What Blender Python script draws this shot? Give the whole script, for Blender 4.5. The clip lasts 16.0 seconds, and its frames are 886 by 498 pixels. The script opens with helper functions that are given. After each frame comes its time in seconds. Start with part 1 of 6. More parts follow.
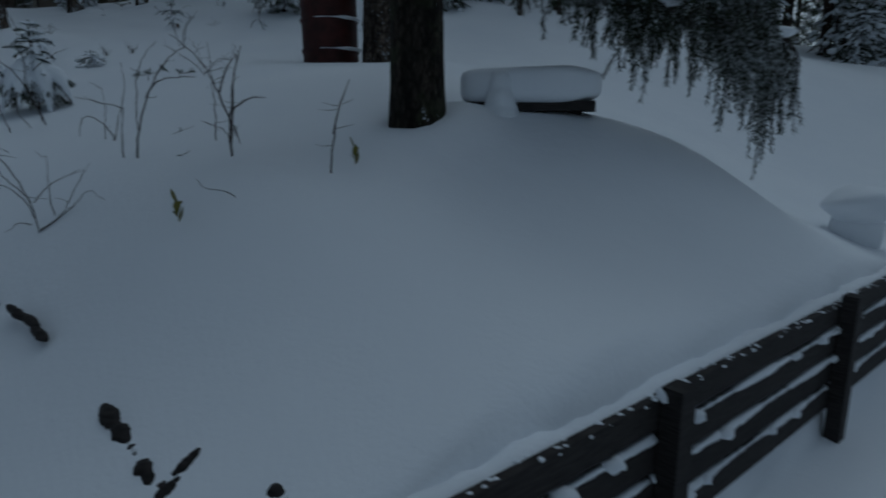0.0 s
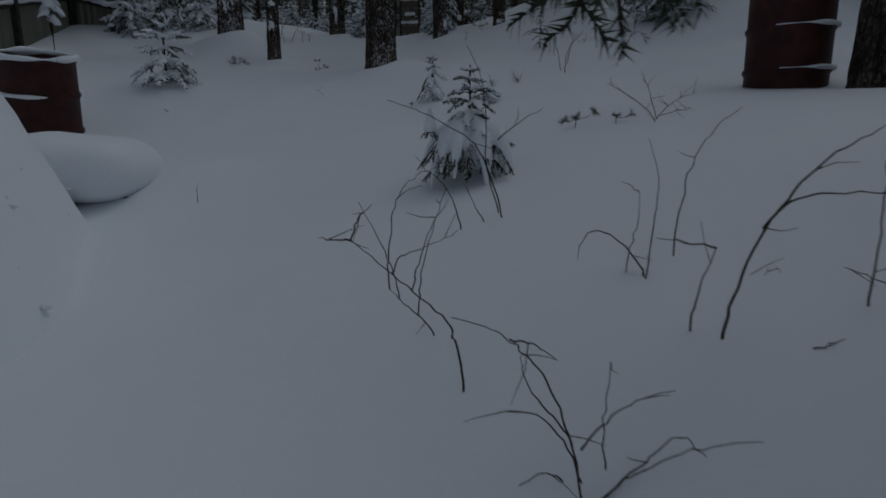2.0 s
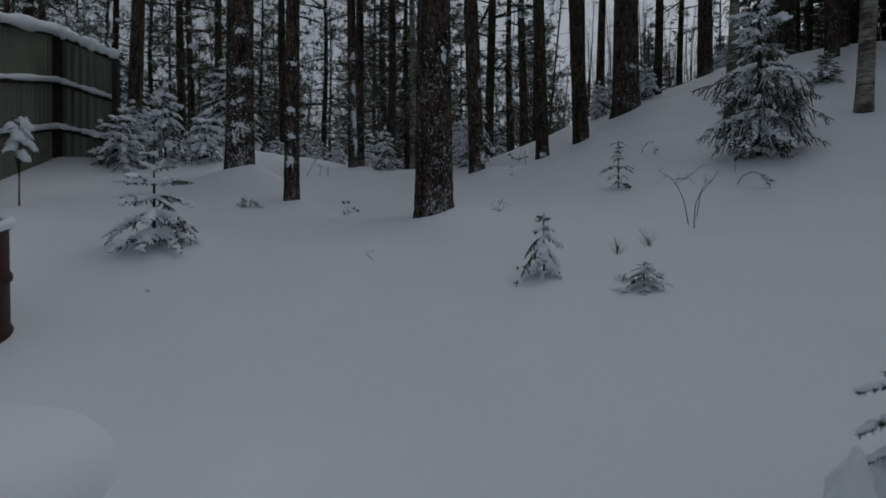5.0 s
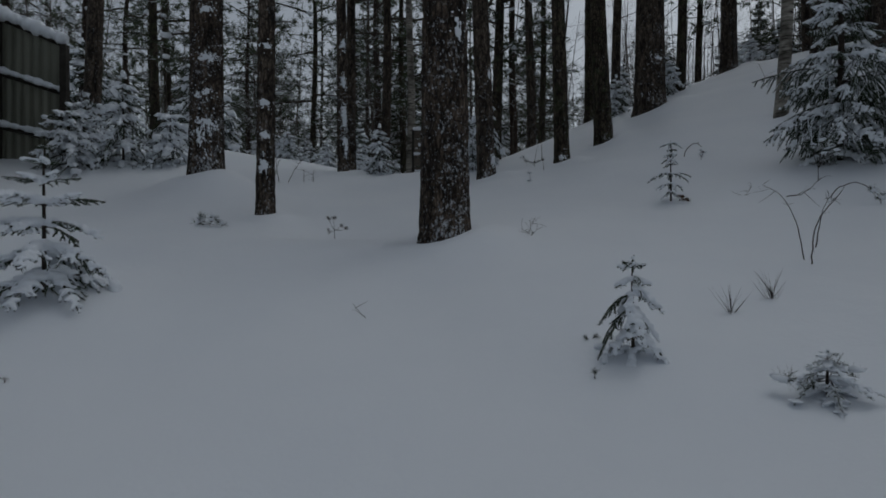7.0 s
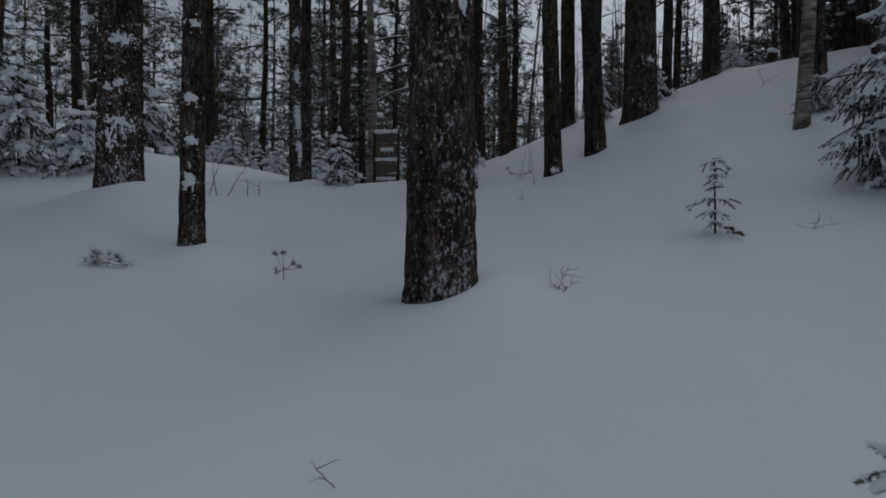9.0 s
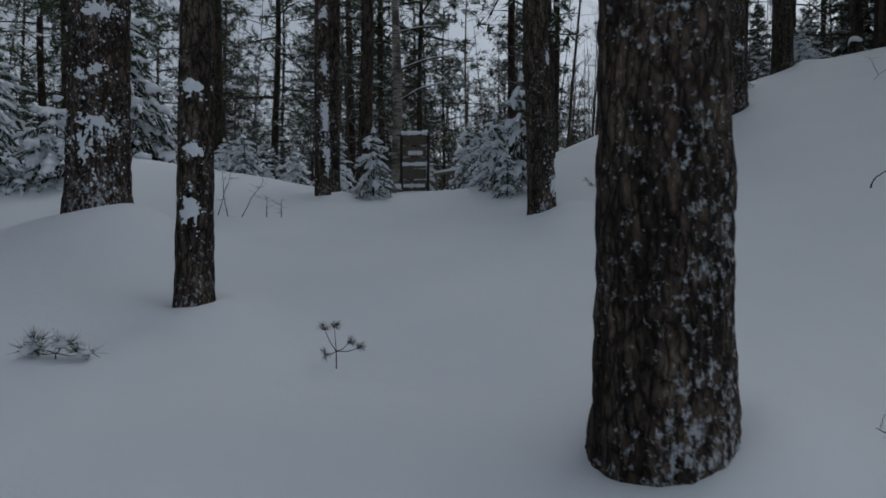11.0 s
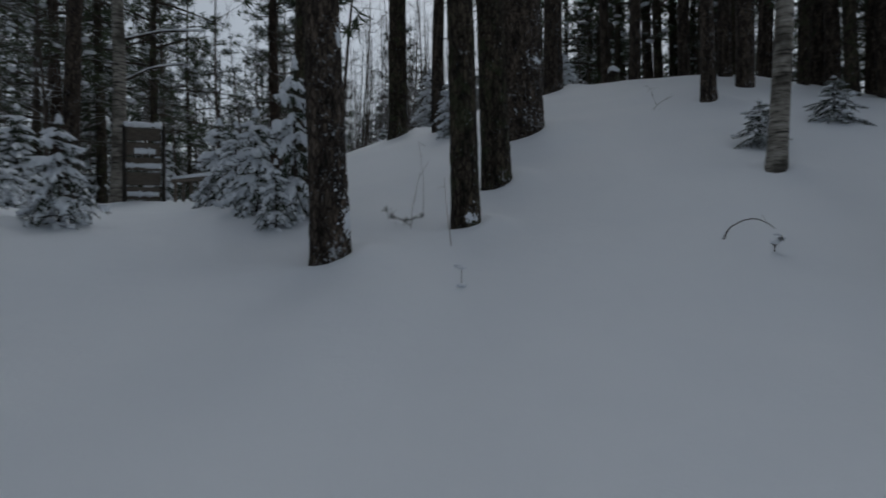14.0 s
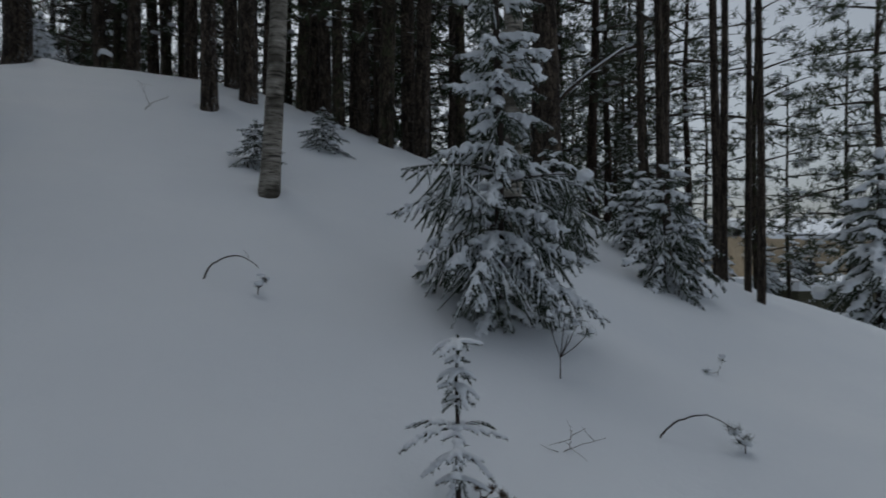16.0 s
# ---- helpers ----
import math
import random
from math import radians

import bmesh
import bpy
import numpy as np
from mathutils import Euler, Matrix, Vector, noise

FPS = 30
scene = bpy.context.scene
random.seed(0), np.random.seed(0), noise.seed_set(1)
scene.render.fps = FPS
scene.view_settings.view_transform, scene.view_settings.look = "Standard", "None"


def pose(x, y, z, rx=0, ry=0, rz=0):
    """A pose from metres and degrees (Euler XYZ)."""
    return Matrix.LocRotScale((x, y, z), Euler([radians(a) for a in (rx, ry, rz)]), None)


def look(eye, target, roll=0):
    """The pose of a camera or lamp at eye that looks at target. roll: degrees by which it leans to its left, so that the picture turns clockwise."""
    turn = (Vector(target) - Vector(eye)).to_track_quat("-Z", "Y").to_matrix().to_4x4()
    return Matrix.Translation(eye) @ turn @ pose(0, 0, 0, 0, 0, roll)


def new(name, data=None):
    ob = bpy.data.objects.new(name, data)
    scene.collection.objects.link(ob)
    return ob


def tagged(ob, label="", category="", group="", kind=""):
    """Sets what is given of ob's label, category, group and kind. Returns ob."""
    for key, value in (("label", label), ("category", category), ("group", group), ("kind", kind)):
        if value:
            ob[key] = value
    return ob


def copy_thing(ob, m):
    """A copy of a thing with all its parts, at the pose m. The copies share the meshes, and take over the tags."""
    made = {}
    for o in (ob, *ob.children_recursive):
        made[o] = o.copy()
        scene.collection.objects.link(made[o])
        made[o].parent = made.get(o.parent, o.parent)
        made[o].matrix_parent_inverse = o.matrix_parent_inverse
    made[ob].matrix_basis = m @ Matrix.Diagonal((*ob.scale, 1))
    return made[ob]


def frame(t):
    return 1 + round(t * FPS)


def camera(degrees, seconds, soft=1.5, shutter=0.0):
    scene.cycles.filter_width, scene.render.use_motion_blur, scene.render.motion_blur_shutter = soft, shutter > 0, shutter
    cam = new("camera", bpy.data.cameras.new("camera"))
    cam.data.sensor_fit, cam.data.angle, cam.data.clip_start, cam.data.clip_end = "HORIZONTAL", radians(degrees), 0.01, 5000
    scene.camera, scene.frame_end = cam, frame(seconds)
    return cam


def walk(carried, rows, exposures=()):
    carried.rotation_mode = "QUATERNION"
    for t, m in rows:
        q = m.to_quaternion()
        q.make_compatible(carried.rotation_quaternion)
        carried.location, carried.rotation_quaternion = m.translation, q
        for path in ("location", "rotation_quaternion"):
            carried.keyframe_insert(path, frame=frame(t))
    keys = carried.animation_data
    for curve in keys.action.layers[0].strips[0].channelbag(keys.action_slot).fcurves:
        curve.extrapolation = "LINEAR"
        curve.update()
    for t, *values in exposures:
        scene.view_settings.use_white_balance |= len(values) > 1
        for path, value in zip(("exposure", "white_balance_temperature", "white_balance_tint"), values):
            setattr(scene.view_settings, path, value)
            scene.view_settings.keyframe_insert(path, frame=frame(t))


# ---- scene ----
# camera: t, x, y, z, yaw, pitch, roll
cam = camera(74.3, 16.0, soft=1.7, shutter=0.2)
PATH = [
    (0, 0.000, -0.000, 1.000, 0.00, -11.69, 0.02),
    (0.5, -0.324, 0.276, 1.055, 13.85, -11.77, 0.10),
    (1, -0.655, 0.534, 1.164, 23.98, -11.53, -0.35),
    (1.5, -0.963, 0.885, 1.269, 27.15, -11.65, -0.41),
    (2, -1.354, 1.200, 1.346, 27.67, -11.35, -0.04),
    (2.5, -1.681, 1.448, 1.446, 28.01, -11.22, 0.01),
    (3, -1.992, 1.658, 1.525, 28.43, -11.14, 0.03),
    (3.5, -2.270, 1.851, 1.602, 28.60, -11.02, 0.03),
    (3.8, -2.445, 1.994, 1.670, 28.72, -11.10, 0.08),
    (4, -2.546, 2.087, 1.697, 27.76, -4.33, -0.37),
    (4.2, -2.647, 2.153, 1.718, 26.41, 0.10, 0.07),
    (4.5, -2.748, 2.278, 1.744, 26.57, 0.12, -0.01),
    (5, -2.963, 2.532, 1.805, 26.61, 0.05, -0.06),
    (7.5, -3.867, 3.957, 2.148, 25.39, 0.04, -0.02),
    (8, -4.028, 4.208, 2.238, 22.49, 0.23, 0.07),
    (10.5, -5.344, 5.670, 2.604, 21.32, 0.25, 0.18),
    (11, -5.616, 5.935, 2.708, 22.10, 0.26, 0.09),
    (11.5, -5.832, 6.175, 2.803, 22.75, 0.47, -0.19),
    (12, -5.986, 6.515, 2.909, 22.92, 0.39, -0.25),
    (12.5, -6.153, 6.813, 2.967, 22.34, 0.20, -0.22),
    (13, -6.210, 7.131, 3.014, 18.95, 0.21, -0.16),
    (13.5, -6.250, 7.442, 3.098, 10.63, 0.10, -0.24),
    (14, -6.193, 7.633, 3.151, -1.12, 0.23, -0.28),
    (14.5, -6.060, 7.868, 3.222, -15.15, 0.15, -0.48),
    (15, -5.953, 8.054, 3.302, -26.27, 0.14, -0.19),
    (15.5, -5.778, 8.164, 3.336, -35.25, 0.25, -0.35),
    (16, -5.648, 8.274, 3.365, -45.89, 0.43, -0.18),
]
EXPOSURES = [(0.0, -0.85, 5150, -2), (0.8, -0.9, 5250, 0), (1.5, -0.85, 5600, 4), (3.5, -0.8, 6100, 8), (4.5, -0.4, 6050, 7), (8.0, -0.2, 6050, 6), (11.0, 0.12, 5900, 6), (12.0, 0.24, 5620, 4), (13.0, 0.12, 5720, 5), (14.0, 0.06, 5950, 6), (16.0, 0.2, 6050, 6)]
walk(cam, [(t, pose(x, y, z, 90 + pitch, -roll, yaw)) for t, x, y, z, yaw, pitch, roll in PATH], EXPOSURES)

# ---------- light: a grey winter dusk under an overcast sky ----------
world = bpy.data.worlds.new("overcast_dusk")
scene.world = world
world.use_nodes = True
wn, wl = world.node_tree.nodes, world.node_tree.links
sky = wn.new("ShaderNodeTexSky")
sky.sky_type, sky.sun_disc = "NISHITA", False
sky.sun_elevation, sky.sun_rotation = radians(55), radians(20)
sky.air_density, sky.dust_density = 1.0, 3.0
hs = wn.new("ShaderNodeHueSaturation")
hs.inputs["Saturation"].default_value = 0.30
wl.new(sky.outputs[0], hs.inputs["Color"])
wl.new(hs.outputs[0], wn["Background"].inputs[0])
wn["Background"].inputs[1].default_value = 0.07
sun_data = bpy.data.lights.new("sun", "SUN")
sun_data.energy, sun_data.angle, sun_data.color = 0.5, radians(60), (1.0, 0.97, 0.93)
sun = new("sun", sun_data)
sun.matrix_world = look((0, 0, 30), (-6, -14, 0))

# ---------- the lie of the land ----------
POLY = [(0, 0, 1.8705), (0, 1, 3.3506), (0, 2, 1.4118), (0, 3, -0.3344), (0, 4, -0.4426), (1, 0, -0.2884), (1, 1, 2.2092), (1, 2, 0.9088), (1, 3, -1.0491), (2, 0, 0.193), (2, 1, -0.6457), (2, 2, -0.7669), (3, 0, -0.268), (3, 1, -0.669), (4, 0, 0.0566)]
MOUNDS = [(0.5, 3.3, 3.2, 0.981), (-0.63, 6.04, 3.2, 0.387), (-12.36, 11.28, 3.2, 0.819), (3.4, 8.3, 2.2, 0.289), (-11.02, 16.93, 1.0, 0.204), (-9.39, 8.8, 0.7, 0.28), (-6.79, 5.17, 3.2, 0.644), (2.5, 4.2, 3.2, -0.56), (-6.33, 5.01, 2.2, -0.412), (-7.08, 8.19, 0.7, -0.136), (6.0, 14.0, 3.2, -0.731), (1.5, 16.5, 2.2, -0.335), (-1.32, 9.72, 0.7, -0.176), (-1.48, 6.46, 1.5, -0.102), (-8.5, 18.0, 0.7, -0.274), (1.3, 3.1, 0.7, 0.315), (1.5, 2.4, 1.0, -0.216), (-9.9, 16.08, 2.2, -0.203), (-0.44, 2.3, 0.7, 0.029), (-1.22, 1.71, 1.0, -0.399), (-0.91, 1.97, 0.7, 0.31), (-6.0, 1.0, 2.2, -0.314), (-1.53, 11.36, 0.7, 0.194), (-5.02, 14.96, 0.7, 0.094), (-6.9, 5.55, 0.55, 0.13), (-5.66, 7.76, 0.5, 0.025), (0.6, 3.18, 0.5, 0.14), (-4.72, 3.66, 0.5, 0.06), (-4.62, 3.28, 0.35, -0.07), (-4.42, 3.78, 0.3, 0.05), (-1.62, 2.72, 0.5, 0.065)]


def ground(x, y):
    """Height of the snow at x, y (numbers or arrays)."""
    xc, yc = np.clip(x, -14, 7), np.clip(y, -2.5, 22)
    u, v = (xc + 4) / 8, (yc - 8) / 10
    z = sum(k * u**i * v**j for i, j, k in POLY)
    z = z + sum(h * np.exp(-((xc - a) ** 2 + (yc - b) ** 2) / s**2) for a, b, s, h in MOUNDS)
    # the land drops away to the east, and before the garden rail
    z = z - 0.10 * np.clip(x - 7, 0, 30)
    side = (np.asarray(x) - 0.6) * 0.632 - (np.asarray(y) - 1.479) * 0.775
    reach = np.clip((np.asarray(x) * 0.75 + np.asarray(y) * 0.66 - 0.25) / 0.4, 0, 1) * np.clip((4.4 - np.asarray(x)) / 0.8, 0, 1)
    drop = np.clip((side + 0.085) / 0.085, 0, 1)
    z = z - reach * drop * drop * (3 - 2 * drop) * 0.55 * np.exp(-np.clip(side, 0, 9) / 1.8)
    return z


def gz(x, y):
    return float(ground(x, y))


# ---------- materials ----------
def material(name, rough=0.8, metal=0.0):
    m = bpy.data.materials.new(name)
    m.use_nodes = True
    b = m.node_tree.nodes["Principled BSDF"]
    b.inputs["Roughness"].default_value, b.inputs["Metallic"].default_value = rough, metal
    b.inputs["Specular IOR Level"].default_value = 0.25
    return m, m.node_tree.nodes, m.node_tree.links, b


def noise_node(n, l, scale, detail=4, stretch=(1, 1, 1), rough=0.55, space="Object"):
    tc, mp, t = n.new("ShaderNodeTexCoord"), n.new("ShaderNodeMapping"), n.new("ShaderNodeTexNoise")
    mp.inputs["Scale"].default_value = stretch
    l.new(tc.outputs[space], mp.inputs[0])
    l.new(mp.outputs[0], t.inputs["Vector"])
    t.inputs["Scale"].default_value, t.inputs["Detail"].default_value, t.inputs["Roughness"].default_value = scale, detail, rough
    return t


def ramp(n, l, src, stops):
    r = n.new("ShaderNodeValToRGB")
    while len(r.color_ramp.elements) < len(stops):
        r.color_ramp.elements.new(0.5)
    for e, (p, c) in zip(r.color_ramp.elements, stops):
        e.position, e.color = p, (*c, 1)
    l.new(src, r.inputs[0])
    return r


def bump(n, l, b, src, strength, distance):
    k = n.new("ShaderNodeBump")
    k.inputs["Strength"].default_value, k.inputs["Distance"].default_value = strength, distance
    l.new(src, k.inputs["Height"])
    if b.inputs["Normal"].links:
        l.new(b.inputs["Normal"].links[0].from_socket, k.inputs["Normal"])
    l.new(k.outputs[0], b.inputs["Normal"])


def mixc(n, l, fac, a, b):
    m = n.new("ShaderNodeMix")
    m.data_type = "RGBA"
    for socket, value in ((m.inputs[0], fac), (m.inputs[6], a), (m.inputs[7], b)):
        if isinstance(value, (int, float)):
            socket.default_value = value
        elif isinstance(value, tuple):
            socket.default_value = (*value, 1)
        else:
            l.new(value, socket)
    return m.outputs[2]


SNOW = (0.80, 0.83, 0.87)


def make_snow():
    m, n, l, b = material("snow", 0.65)
    big, small = noise_node(n, l, 0.9, 3, space="Object"), noise_node(n, l, 55, 5, space="Object")
    c = ramp(n, l, big.outputs[0], [(0.3, (0.78, 0.81, 0.855)), (0.7, (0.82, 0.845, 0.88))])
    l.new(c.outputs[0], b.inputs["Base Color"])
    b.inputs["Subsurface Weight"].default_value = 0.0
    bump(n, l, b, noise_node(n, l, 7, 4).outputs[0], 0.25, 0.02)
    bump(n, l, b, small.outputs[0], 0.35, 0.004)
    return m


def make_bark(name, dark, light, snow_amount, moss=0.0):
    m, n, l, b = material(name, 0.9)
    fur, pl = noise_node(n, l, 16, 6, (1, 1, 0.22), 0.65), noise_node(n, l, 5, 4, (1, 1, 0.5))
    base = ramp(n, l, fur.outputs[0], [(0.42, dark), (0.64, light)])
    col = mixc(n, l, 0.35, base.outputs[0], ramp(n, l, pl.outputs[0], [(0.35, tuple(v * 0.6 for v in dark)), (0.7, light)]).outputs[0])
    fine = ramp(n, l, noise_node(n, l, 75, 5, (1, 1, 0.4), 0.7).outputs[0], [(0.36, (0.35, 0.35, 0.35)), (0.66, (1.55, 1.5, 1.45))])
    mul = n.new("ShaderNodeMix")
    mul.data_type, mul.blend_type = "RGBA", "MULTIPLY"
    mul.inputs[0].default_value = 1.0
    l.new(col, mul.inputs[6])
    l.new(fine.outputs[0], mul.inputs[7])
    col = mul.outputs[2]
    # plates parted by dark cracks
    warp, vt = n.new("ShaderNodeVectorMath"), n.new("ShaderNodeTexVoronoi")
    warp.operation, vt.feature = "MULTIPLY_ADD", "DISTANCE_TO_EDGE"
    wob = noise_node(n, l, 9, 3)
    l.new(wob.outputs["Color"], warp.inputs[0])
    warp.inputs[1].default_value = (0.05, 0.05, 0.12)
    l.new(wob.inputs["Vector"].links[0].from_node.inputs[0].links[0].from_socket, warp.inputs[2])
    flat = n.new("ShaderNodeMapping")
    flat.inputs["Scale"].default_value = (1, 1, 0.28)
    l.new(warp.outputs[0], flat.inputs[0])
    l.new(flat.outputs[0], vt.inputs["Vector"])
    vt.inputs["Scale"].default_value = 30
    crack = ramp(n, l, vt.outputs["Distance"], [(0.0, (0.22, 0.2, 0.18)), (0.16, (1, 1, 1)), (0.6, (1.35, 1.3, 1.25))])
    plate = n.new("ShaderNodeMix")
    plate.data_type, plate.blend_type = "RGBA", "MULTIPLY"
    plate.inputs[0].default_value = 1.0
    l.new(col, plate.inputs[6])
    l.new(crack.outputs[0], plate.inputs[7])
    col = plate.outputs[2]
    bump(n, l, b, crack.outputs[0], 0.7, 0.012)
    if moss:
        mo = ramp(n, l, noise_node(n, l, 6, 5).outputs[0], [(0.5, (0, 0, 0)), (0.62, (moss, moss, moss))])
        col = mixc(n, l, mo.outputs[0], col, (0.055, 0.07, 0.03))
    # wind-blown snow caught in the bark, on the side that faces the wind and near the foot
    geo, dot = n.new("ShaderNodeNewGeometry"), n.new("ShaderNodeVectorMath")
    dot.operation = "DOT_PRODUCT"
    dot.inputs[1].default_value = (0.62, -0.62, 0.48)
    l.new(geo.outputs["Normal"], dot.inputs[0])
    speck = noise_node(n, l, 40, 5, (1, 1, 0.75), 0.74)
    patch = noise_node(n, l, 4.0, 3)
    tc, sep, low = n.new("ShaderNodeTexCoord"), n.new("ShaderNodeSeparateXYZ"), n.new("ShaderNodeMapRange")
    l.new(tc.outputs["Object"], sep.inputs[0])
    l.new(sep.outputs[2], low.inputs[0])
    low.inputs[1].default_value, low.inputs[2].default_value, low.inputs[3].default_value, low.inputs[4].default_value = 0.0, 2.6, 0.085, 0.0
    acc = speck.outputs[0]
    for src, k in ((patch.outputs[0], 0.35), (dot.outputs["Value"], 0.07), (low.outputs[0], 1.0)):
        ma = n.new("ShaderNodeMath")
        ma.operation = "MULTIPLY_ADD"
        l.new(src, ma.inputs[0])
        ma.inputs[1].default_value = k
        l.new(acc, ma.inputs[2])
        acc = ma.outputs[0]
    s = ramp(n, l, acc, [(0.0, (0, 0, 0)), (0.86 - snow_amount, (0, 0, 0)), (0.97 - snow_amount, (0.75, 0.75, 0.75))])
    l.new(mixc(n, l, s.outputs[0], col, SNOW), b.inputs["Base Color"])
    bump(n, l, b, fur.outputs[0], 0.8, 0.02)
    bump(n, l, b, fine.outputs[0], 0.6, 0.006)
    bump(n, l, b, s.outputs[0], 0.5, 0.008)
    return m


def make_birch():
    m, n, l, b = material("birch_bark", 0.7)
    ring = noise_node(n, l, 9, 5, (0.6, 0.6, 4.5), 0.65)
    low = noise_node(n, l, 3, 3)
    c = ramp(n, l, ring.outputs[0], [(0.38, (0.022, 0.020, 0.018)), (0.46, (0.22, 0.20, 0.17)), (0.7, (0.46, 0.43, 0.38))])
    col = mixc(n, l, ramp(n, l, low.outputs[0], [(0.46, (0, 0, 0)), (0.62, (0.85, 0.85, 0.85))]).outputs[0], c.outputs[0], (0.050, 0.044, 0.034))
    l.new(col, b.inputs["Base Color"])
    bump(n, l, b, ring.outputs[0], 0.5, 0.01)
    return m


def make_plain(name, a, c, scale=12, rough=0.85, stretch=(1, 1, 1), rnd=0.0, height=0.004, metal=0.0, snow=0.0):
    """Two tones over grain; snow: how much of it lies on the faces that look up."""
    m, n, l, b = material(name, rough, metal)
    t = noise_node(n, l, scale, 5, stretch)
    col = ramp(n, l, t.outputs[0], [(0.32, a), (0.68, c)]).outputs[0]
    if rnd:
        oi = n.new("ShaderNodeObjectInfo")
        hsv = n.new("ShaderNodeHueSaturation")
        mr = n.new("ShaderNodeMapRange")
        l.new(oi.outputs["Random"], mr.inputs[0])
        mr.inputs[3].default_value, mr.inputs[4].default_value = 1 - rnd, 1 + rnd
        l.new(mr.outputs[0], hsv.inputs["Value"])
        l.new(col, hsv.inputs["Color"])
        col = hsv.outputs[0]
    if snow:
        geo, sep = n.new("ShaderNodeNewGeometry"), n.new("ShaderNodeSeparateXYZ")
        l.new(geo.outputs["Normal"], sep.inputs[0])
        ma = n.new("ShaderNodeMath")
        ma.operation = "MULTIPLY_ADD"
        l.new(noise_node(n, l, 9, 3).outputs[0], ma.inputs[0])
        ma.inputs[1].default_value = 0.9
        l.new(sep.outputs[2], ma.inputs[2])
        s = ramp(n, l, ma.outputs[0], [(0.0, (0, 0, 0)), (min(0.98, 1.22 - snow), (0, 0, 0)), (min(1.0, 1.30 - snow), (1, 1, 1))])
        col = mixc(n, l, s.outputs[0], col, SNOW)
    l.new(col, b.inputs["Base Color"])
    if height:
        bump(n, l, b, t.outputs[0], 0.6, height)
    return m


M_SNOW = make_snow()
M_PINE = make_bark("pine_bark", (0.020, 0.016, 0.013), (0.185, 0.150, 0.120), -0.015)
M_PINE_SNOWY = make_bark("snow_plastered_pine_bark", (0.018, 0.014, 0.011), (0.175, 0.138, 0.108), 0.020)
M_PINE_DARK = make_bark("mossy_pine_bark", (0.018, 0.015, 0.011), (0.135, 0.112, 0.082), -0.05, 0.4)
M_PINE_RED = make_bark("reddish_pine_bark", (0.017, 0.012, 0.009), (0.120, 0.086, 0.066), -0.08)
M_SPRUCE_BARK = make_bark("dark_spruce_bark", (0.008, 0.007, 0.005), (0.060, 0.050, 0.038), -0.14, 0.3)
M_BIRCH = make_birch()
M_SPRUCE = make_plain("spruce_needles", (0.018, 0.027, 0.015), (0.052, 0.068, 0.038), 30, 0.7, rnd=0.15, height=0, snow=0.16)
M_FROSTED = make_plain("frosted_spruce_needles", (0.020, 0.030, 0.018), (0.060, 0.078, 0.046), 14, 0.75, rnd=0.15, height=0, snow=0.42)
M_NEEDLE = make_plain("pine_needles", (0.032, 0.044, 0.024), (0.072, 0.088, 0.048), 3, 0.75, rnd=0.25, height=0, snow=0.18)
M_TWIG = make_plain("bare_twig", (0.018, 0.013, 0.011), (0.055, 0.042, 0.034), 40, 0.8, height=0)
M_TWIG_GREY = make_plain("frosted_twig", (0.06, 0.055, 0.05), (0.15, 0.14, 0.135), 40, 0.85, height=0)
M_THICKET = make_plain("grey_brown_twig", (0.035, 0.028, 0.022), (0.12, 0.10, 0.085), 6, 0.85, height=0, snow=0.3)
M_DEAD = make_plain("dead_brown_needles", (0.05, 0.030, 0.016), (0.14, 0.085, 0.05), 30, 0.85, height=0)
M_LEAF = make_plain("withered_green_leaf", (0.08, 0.09, 0.015), (0.20, 0.17, 0.04), 30, 0.5, height=0.001)
M_BARREL = make_plain("faded_red_barrel_paint", (0.026, 0.008, 0.007), (0.060, 0.015, 0.012), 9, 0.55, height=0.001)
M_RUST = make_plain("rusty_barrel_inside", (0.02, 0.012, 0.010), (0.07, 0.035, 0.022), 9, 0.9)
M_RAIL = make_plain("dark_stained_wood", (0.010, 0.009, 0.009), (0.035, 0.030, 0.028), 14, 0.75, (1, 1, 12), 0.2)
M_BOARD = make_plain("weathered_grey_board", (0.07, 0.058, 0.046), (0.19, 0.16, 0.13), 12, 0.85, (1, 1, 10), 0.2)
M_SHEET = make_plain("grey_green_sheet_metal", (0.145, 0.148, 0.118), (0.205, 0.205, 0.165), 3, 0.55, (1, 1, 0.4), 0.05, 0.0, 0.2)
M_POST = make_plain("dark_fence_post", (0.018, 0.015, 0.012), (0.045, 0.04, 0.034), 10, 0.8)
M_WALL = make_plain("beige_house_wall", (0.36, 0.29, 0.20), (0.46, 0.37, 0.26), 5, 0.8)
M_SHED = make_plain("olive_shed_wall", (0.05, 0.048, 0.03), (0.10, 0.095, 0.06), 5, 0.8, (1, 1, 6))
M_DARK = make_plain("dark_opening", (0.01, 0.01, 0.012), (0.03, 0.03, 0.035), 8, 0.3)

# ---------- mesh helpers ----------
rng = np.random.default_rng(7)


def across(a, b):
    """Cross product of rows of vectors."""
    return np.stack([a[..., 1] * b[..., 2] - a[..., 2] * b[..., 1], a[..., 2] * b[..., 0] - a[..., 0] * b[..., 2], a[..., 0] * b[..., 1] - a[..., 1] * b[..., 0]], -1)


def unit(a):
    return a / (np.sqrt((a * a).sum(-1))[..., None] + 1e-9)


